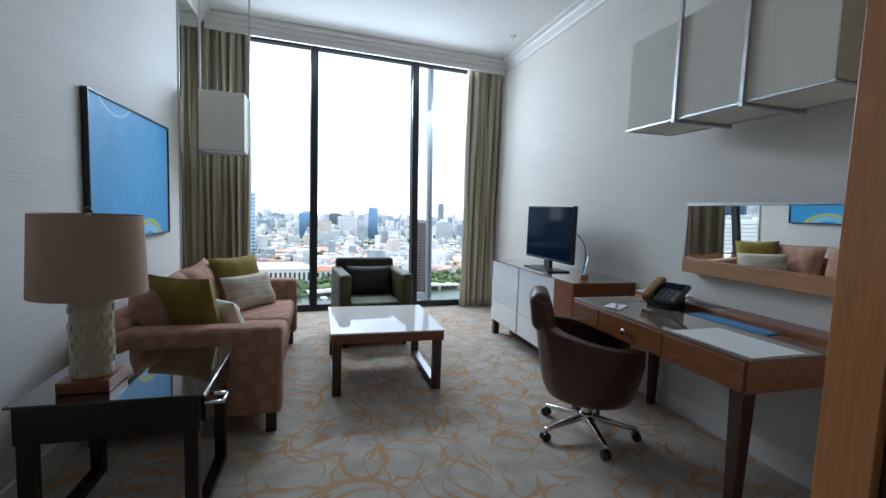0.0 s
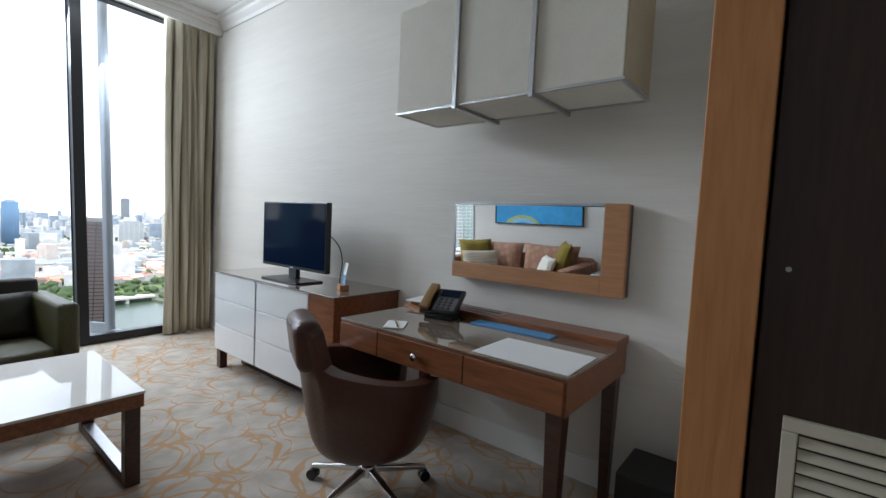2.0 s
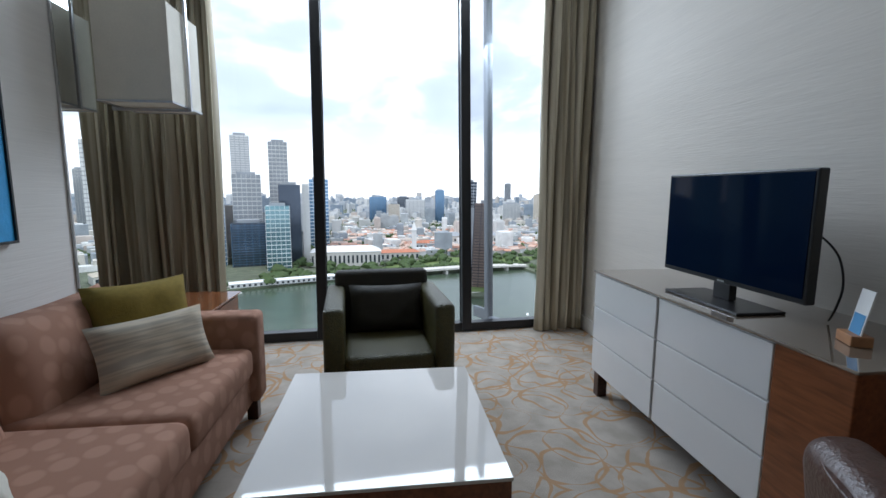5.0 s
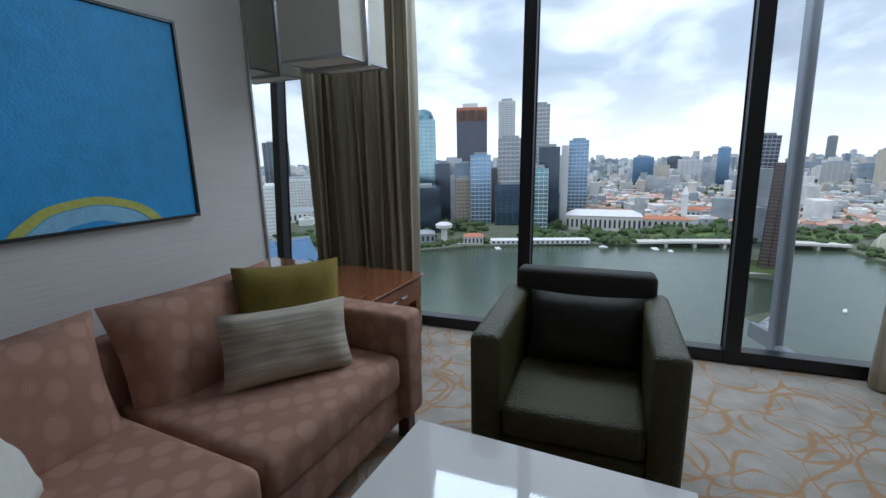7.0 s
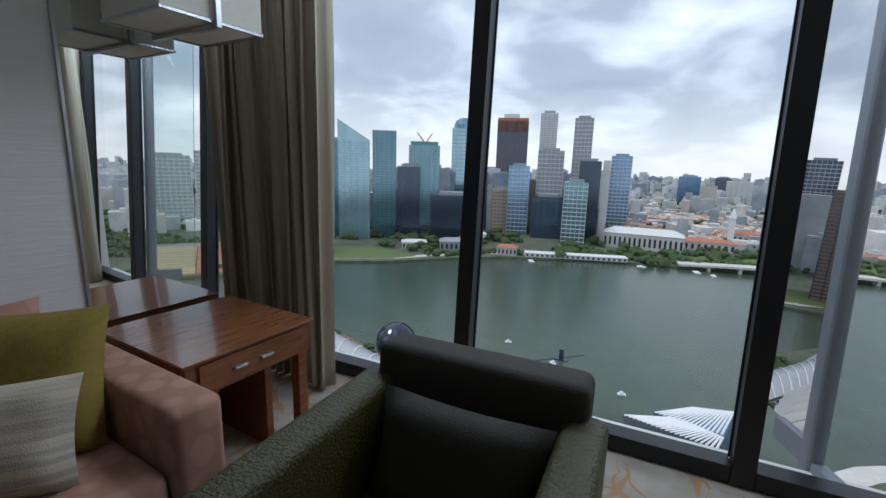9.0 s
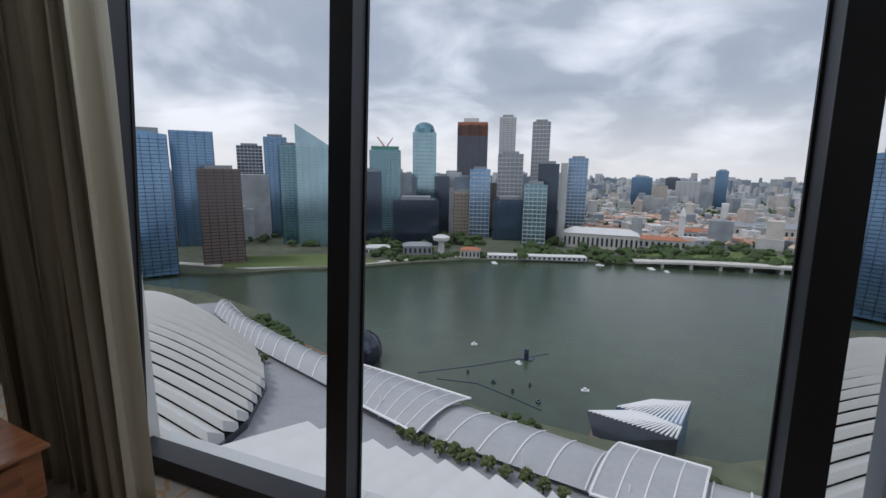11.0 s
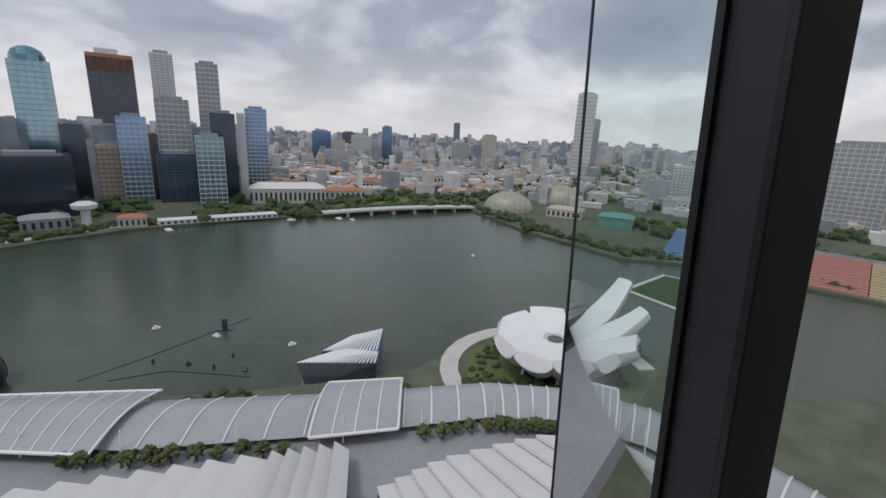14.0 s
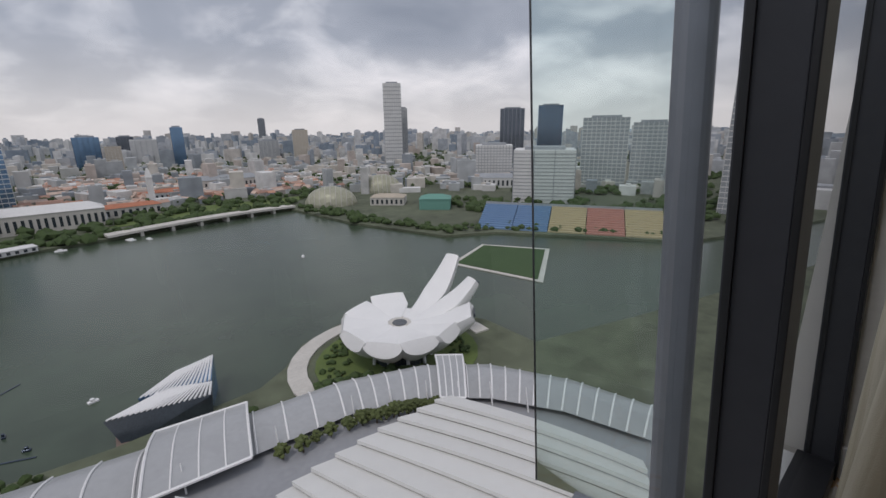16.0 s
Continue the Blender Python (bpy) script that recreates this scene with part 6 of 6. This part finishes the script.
def block(x, y, w, d, h, turn, z=LAND):
    c, s = math.cos(turn), math.sin(turn)
    q = [(x + a * c - b * s, y + a * s + b * c) for a, b in ((-w / 2, -d / 2), (w / 2, -d / 2), (w / 2, d / 2), (-w / 2, d / 2))]
    v = [(*p, z) for p in q] + [(*p, z + h) for p in q]
    return v, [(4, 5, 6, 7), (0, 1, 5, 4), (1, 2, 6, 5), (2, 3, 7, 6), (3, 0, 4, 7)]


def gable(x, y, w, d, h, turn, z):
    c, s = math.cos(turn), math.sin(turn)
    q = [(x + a * c - b * s, y + a * s + b * c) for a, b in ((-w / 2, -d / 2), (w / 2, -d / 2), (w / 2, d / 2), (-w / 2, d / 2), (-w / 2, 0), (w / 2, 0))]
    v = [(*p, z) for p in q[:4]] + [(*p, z + h) for p in q[4:]]
    return v, [(0, 1, 5, 4), (2, 3, 4, 5), (1, 2, 5), (3, 0, 4)]


ICO = [(0, 0, 1), (0.89, 0, 0.45), (0.28, 0.85, 0.45), (-0.72, 0.53, 0.45), (-0.72, -0.53, 0.45), (0.28, -0.85, 0.45), (0.72, 0.53, -0.3), (-0.28, 0.85, -0.3), (-0.89, 0, -0.3), (-0.28, -0.85, -0.3), (0.72, -0.53, -0.3)]
ICF = [(0, 1, 2), (0, 2, 3), (0, 3, 4), (0, 4, 5), (0, 5, 1), (1, 6, 2), (2, 6, 7), (2, 7, 3), (3, 7, 8), (3, 8, 4), (4, 8, 9), (4, 9, 5), (5, 9, 10), (5, 10, 1), (1, 10, 6)]


def bush(x, y, z, r):
    return [(x + a * r * random.uniform(0.7, 1.2), y + b * r * random.uniform(0.7, 1.2), z + c * r * random.uniform(0.6, 1.0)) for a, b, c in ICO], ICF


rng = random.Random(7)


def in_bay(x, y):
    inside = False
    for (x0, y0), (x1, y1) in zip(BAY, BAY[1:] + BAY[:1]):
        if (y0 > y) != (y1 > y) and x < (x1 - x0) * (y - y0) / (y1 - y0) + x0:
            inside = not inside
    return inside


low, shop, far = [], [], []
for _ in range(1500):
    a, r = radians(rng.uniform(28, 118)), rng.uniform(840, 2300)
    x, y = r * math.cos(a), r * math.sin(a)
    if in_bay(x, y) or (r < 1150 and x < -60) or (y < 960 and -20 < x < 340) or (x > 250 and r < 950):
        continue
    h = rng.choice((8, 10, 12, 15, 18, 24)) * rng.uniform(0.8, 1.2) + (35 if rng.random() < 0.06 else 0)
    low.append((x, y, rng.uniform(16, 50), rng.uniform(14, 30), h, a + rng.choice((0, 0.4, 1.57)), LAND))
for _ in range(330):
    x, y = rng.uniform(-140, 420), rng.uniform(930, 1500)
    w, d, tn = rng.uniform(14, 40), rng.uniform(10, 16), rng.choice((0.1, 0.5, 1.6, 1.9))
    low.append((x, y, w, d, 9, tn, LAND))
    shop.append((x, y, w + 1, d + 1, 4.5, tn, LAND + 9))
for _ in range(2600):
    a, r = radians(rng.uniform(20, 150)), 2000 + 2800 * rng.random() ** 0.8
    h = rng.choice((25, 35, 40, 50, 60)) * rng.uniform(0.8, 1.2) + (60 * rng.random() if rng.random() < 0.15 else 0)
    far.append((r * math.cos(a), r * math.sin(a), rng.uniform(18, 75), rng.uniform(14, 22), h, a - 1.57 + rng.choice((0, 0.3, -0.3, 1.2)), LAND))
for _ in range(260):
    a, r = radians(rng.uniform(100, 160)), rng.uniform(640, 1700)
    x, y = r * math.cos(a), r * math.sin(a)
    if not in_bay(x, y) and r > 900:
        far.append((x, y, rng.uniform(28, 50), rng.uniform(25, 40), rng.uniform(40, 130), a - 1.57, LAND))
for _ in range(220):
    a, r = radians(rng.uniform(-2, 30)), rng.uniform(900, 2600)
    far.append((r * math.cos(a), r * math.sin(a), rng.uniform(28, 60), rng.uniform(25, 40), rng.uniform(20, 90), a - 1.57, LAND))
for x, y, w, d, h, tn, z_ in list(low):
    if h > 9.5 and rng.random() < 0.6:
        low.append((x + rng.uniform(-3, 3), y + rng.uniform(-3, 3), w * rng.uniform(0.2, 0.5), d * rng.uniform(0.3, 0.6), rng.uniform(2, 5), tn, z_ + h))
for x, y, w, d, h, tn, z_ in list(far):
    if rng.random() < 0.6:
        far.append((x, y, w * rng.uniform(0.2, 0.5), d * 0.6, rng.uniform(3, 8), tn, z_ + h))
mass("low_city", low, M_LOWRISE, "low pale city blocks among trees", "city blocks", block)
mass("shophouse_roofs", shop, M_SHOPROOF, "rows of red tiled shophouse roofs", "roofs", gable)
mass("far_city", far, M_FARCITY, "far apartment blocks up to the horizon, coloured pale for haze", "city blocks", block)

bushes = []
for _ in range(7500):
    a, r = radians(rng.uniform(15, 150)), 640 + 2600 * rng.random() ** 1.5
    x, y = r * math.cos(a), r * math.sin(a)
    if math.hypot(x - 318, y - 767) < 75 or math.hypot(x - 470, y - 851) < 75 or (300 < x < 470 and y < 830):
        continue
    if not in_bay(x, y) and not (x < -335 and y < 570) and noise.noise(Vector((x * 0.006, y * 0.006, 2.0))) > -0.2:
        bushes.append((x, y, LAND + rng.uniform(2, 6), rng.uniform(5, 11)))
for (x0, y0), (x1, y1) in zip(BAY[20:], BAY[21:]):
    n = int(math.hypot(x1 - x0, y1 - y0) / 5)
    for k in range(n):
        f = k / max(1, n)
        nx, ny = -(y1 - y0), (x1 - x0)
        q = math.hypot(nx, ny)
        for off in (16, 30):
            x, y = x0 + (x1 - x0) * f - nx / q * off * rng.uniform(0.8, 1.3), y0 + (y1 - y0) * f - ny / q * off * rng.uniform(0.8, 1.3)
            if not in_bay(x, y) and not (x < -345 and y < 560) and rng.random() < 0.6:
                bushes.append((x, y, LAND + rng.uniform(1, 4), rng.uniform(3.5, 7)))
for k in range(520):
    s = rng.random()
    o = lerp_line(OUTER, 0.05 + 0.75 * s)
    x, y = o.x + rng.uniform(-4, 4), o.y + rng.uniform(12, 34)
    if not in_bay(x, y) and noise.noise(Vector((x * 0.03, y * 0.03, 5))) > -0.15:
        bushes.append((x, y, LAND + rng.uniform(1.5, 5), rng.uniform(2, 4)))
for k in range(160):
    a = rng.uniform(0, 6.28)
    bushes.append((128 + rng.uniform(30, 50) * math.cos(a), 222 + rng.uniform(28, 44) * math.sin(a), LAND + 1, rng.uniform(1.2, 2.5)))
mass("woodland", bushes, M_LEAF, "dark green trees of the parks and shores", "trees", bush)

# low wooded hills on the skyline, the haze painted in as blue-grey
bm = bmesh.new()
prev = None
for k in range(121):
    a = radians(10 + k * 1.25)
    h = 40 + 55 * max(0, noise.noise(Vector((k * 0.09, 0, 9)))) + 8 * noise.noise(Vector((k * 0.8, 3, 1)))
    cur = [bm.verts.new((r * math.cos(a), r * math.sin(a), LAND + z_)) for r, z_ in ((4300, 0), (4600, h), (4850, h * 0.8), (4850, -2))]
    if prev:
        for i in range(3):
            bm.faces.new((prev[i], cur[i], cur[i + 1], prev[i + 1]))
    prev = cur
struct("backdrop_hills", bm, mat("hills_haze_tint", (0.24, 0.29, 0.33), 0.95, vary=0.2, scale=0.004), "wooded hills on the skyline, tinted blue-grey for haze", "hills", smooth=True)
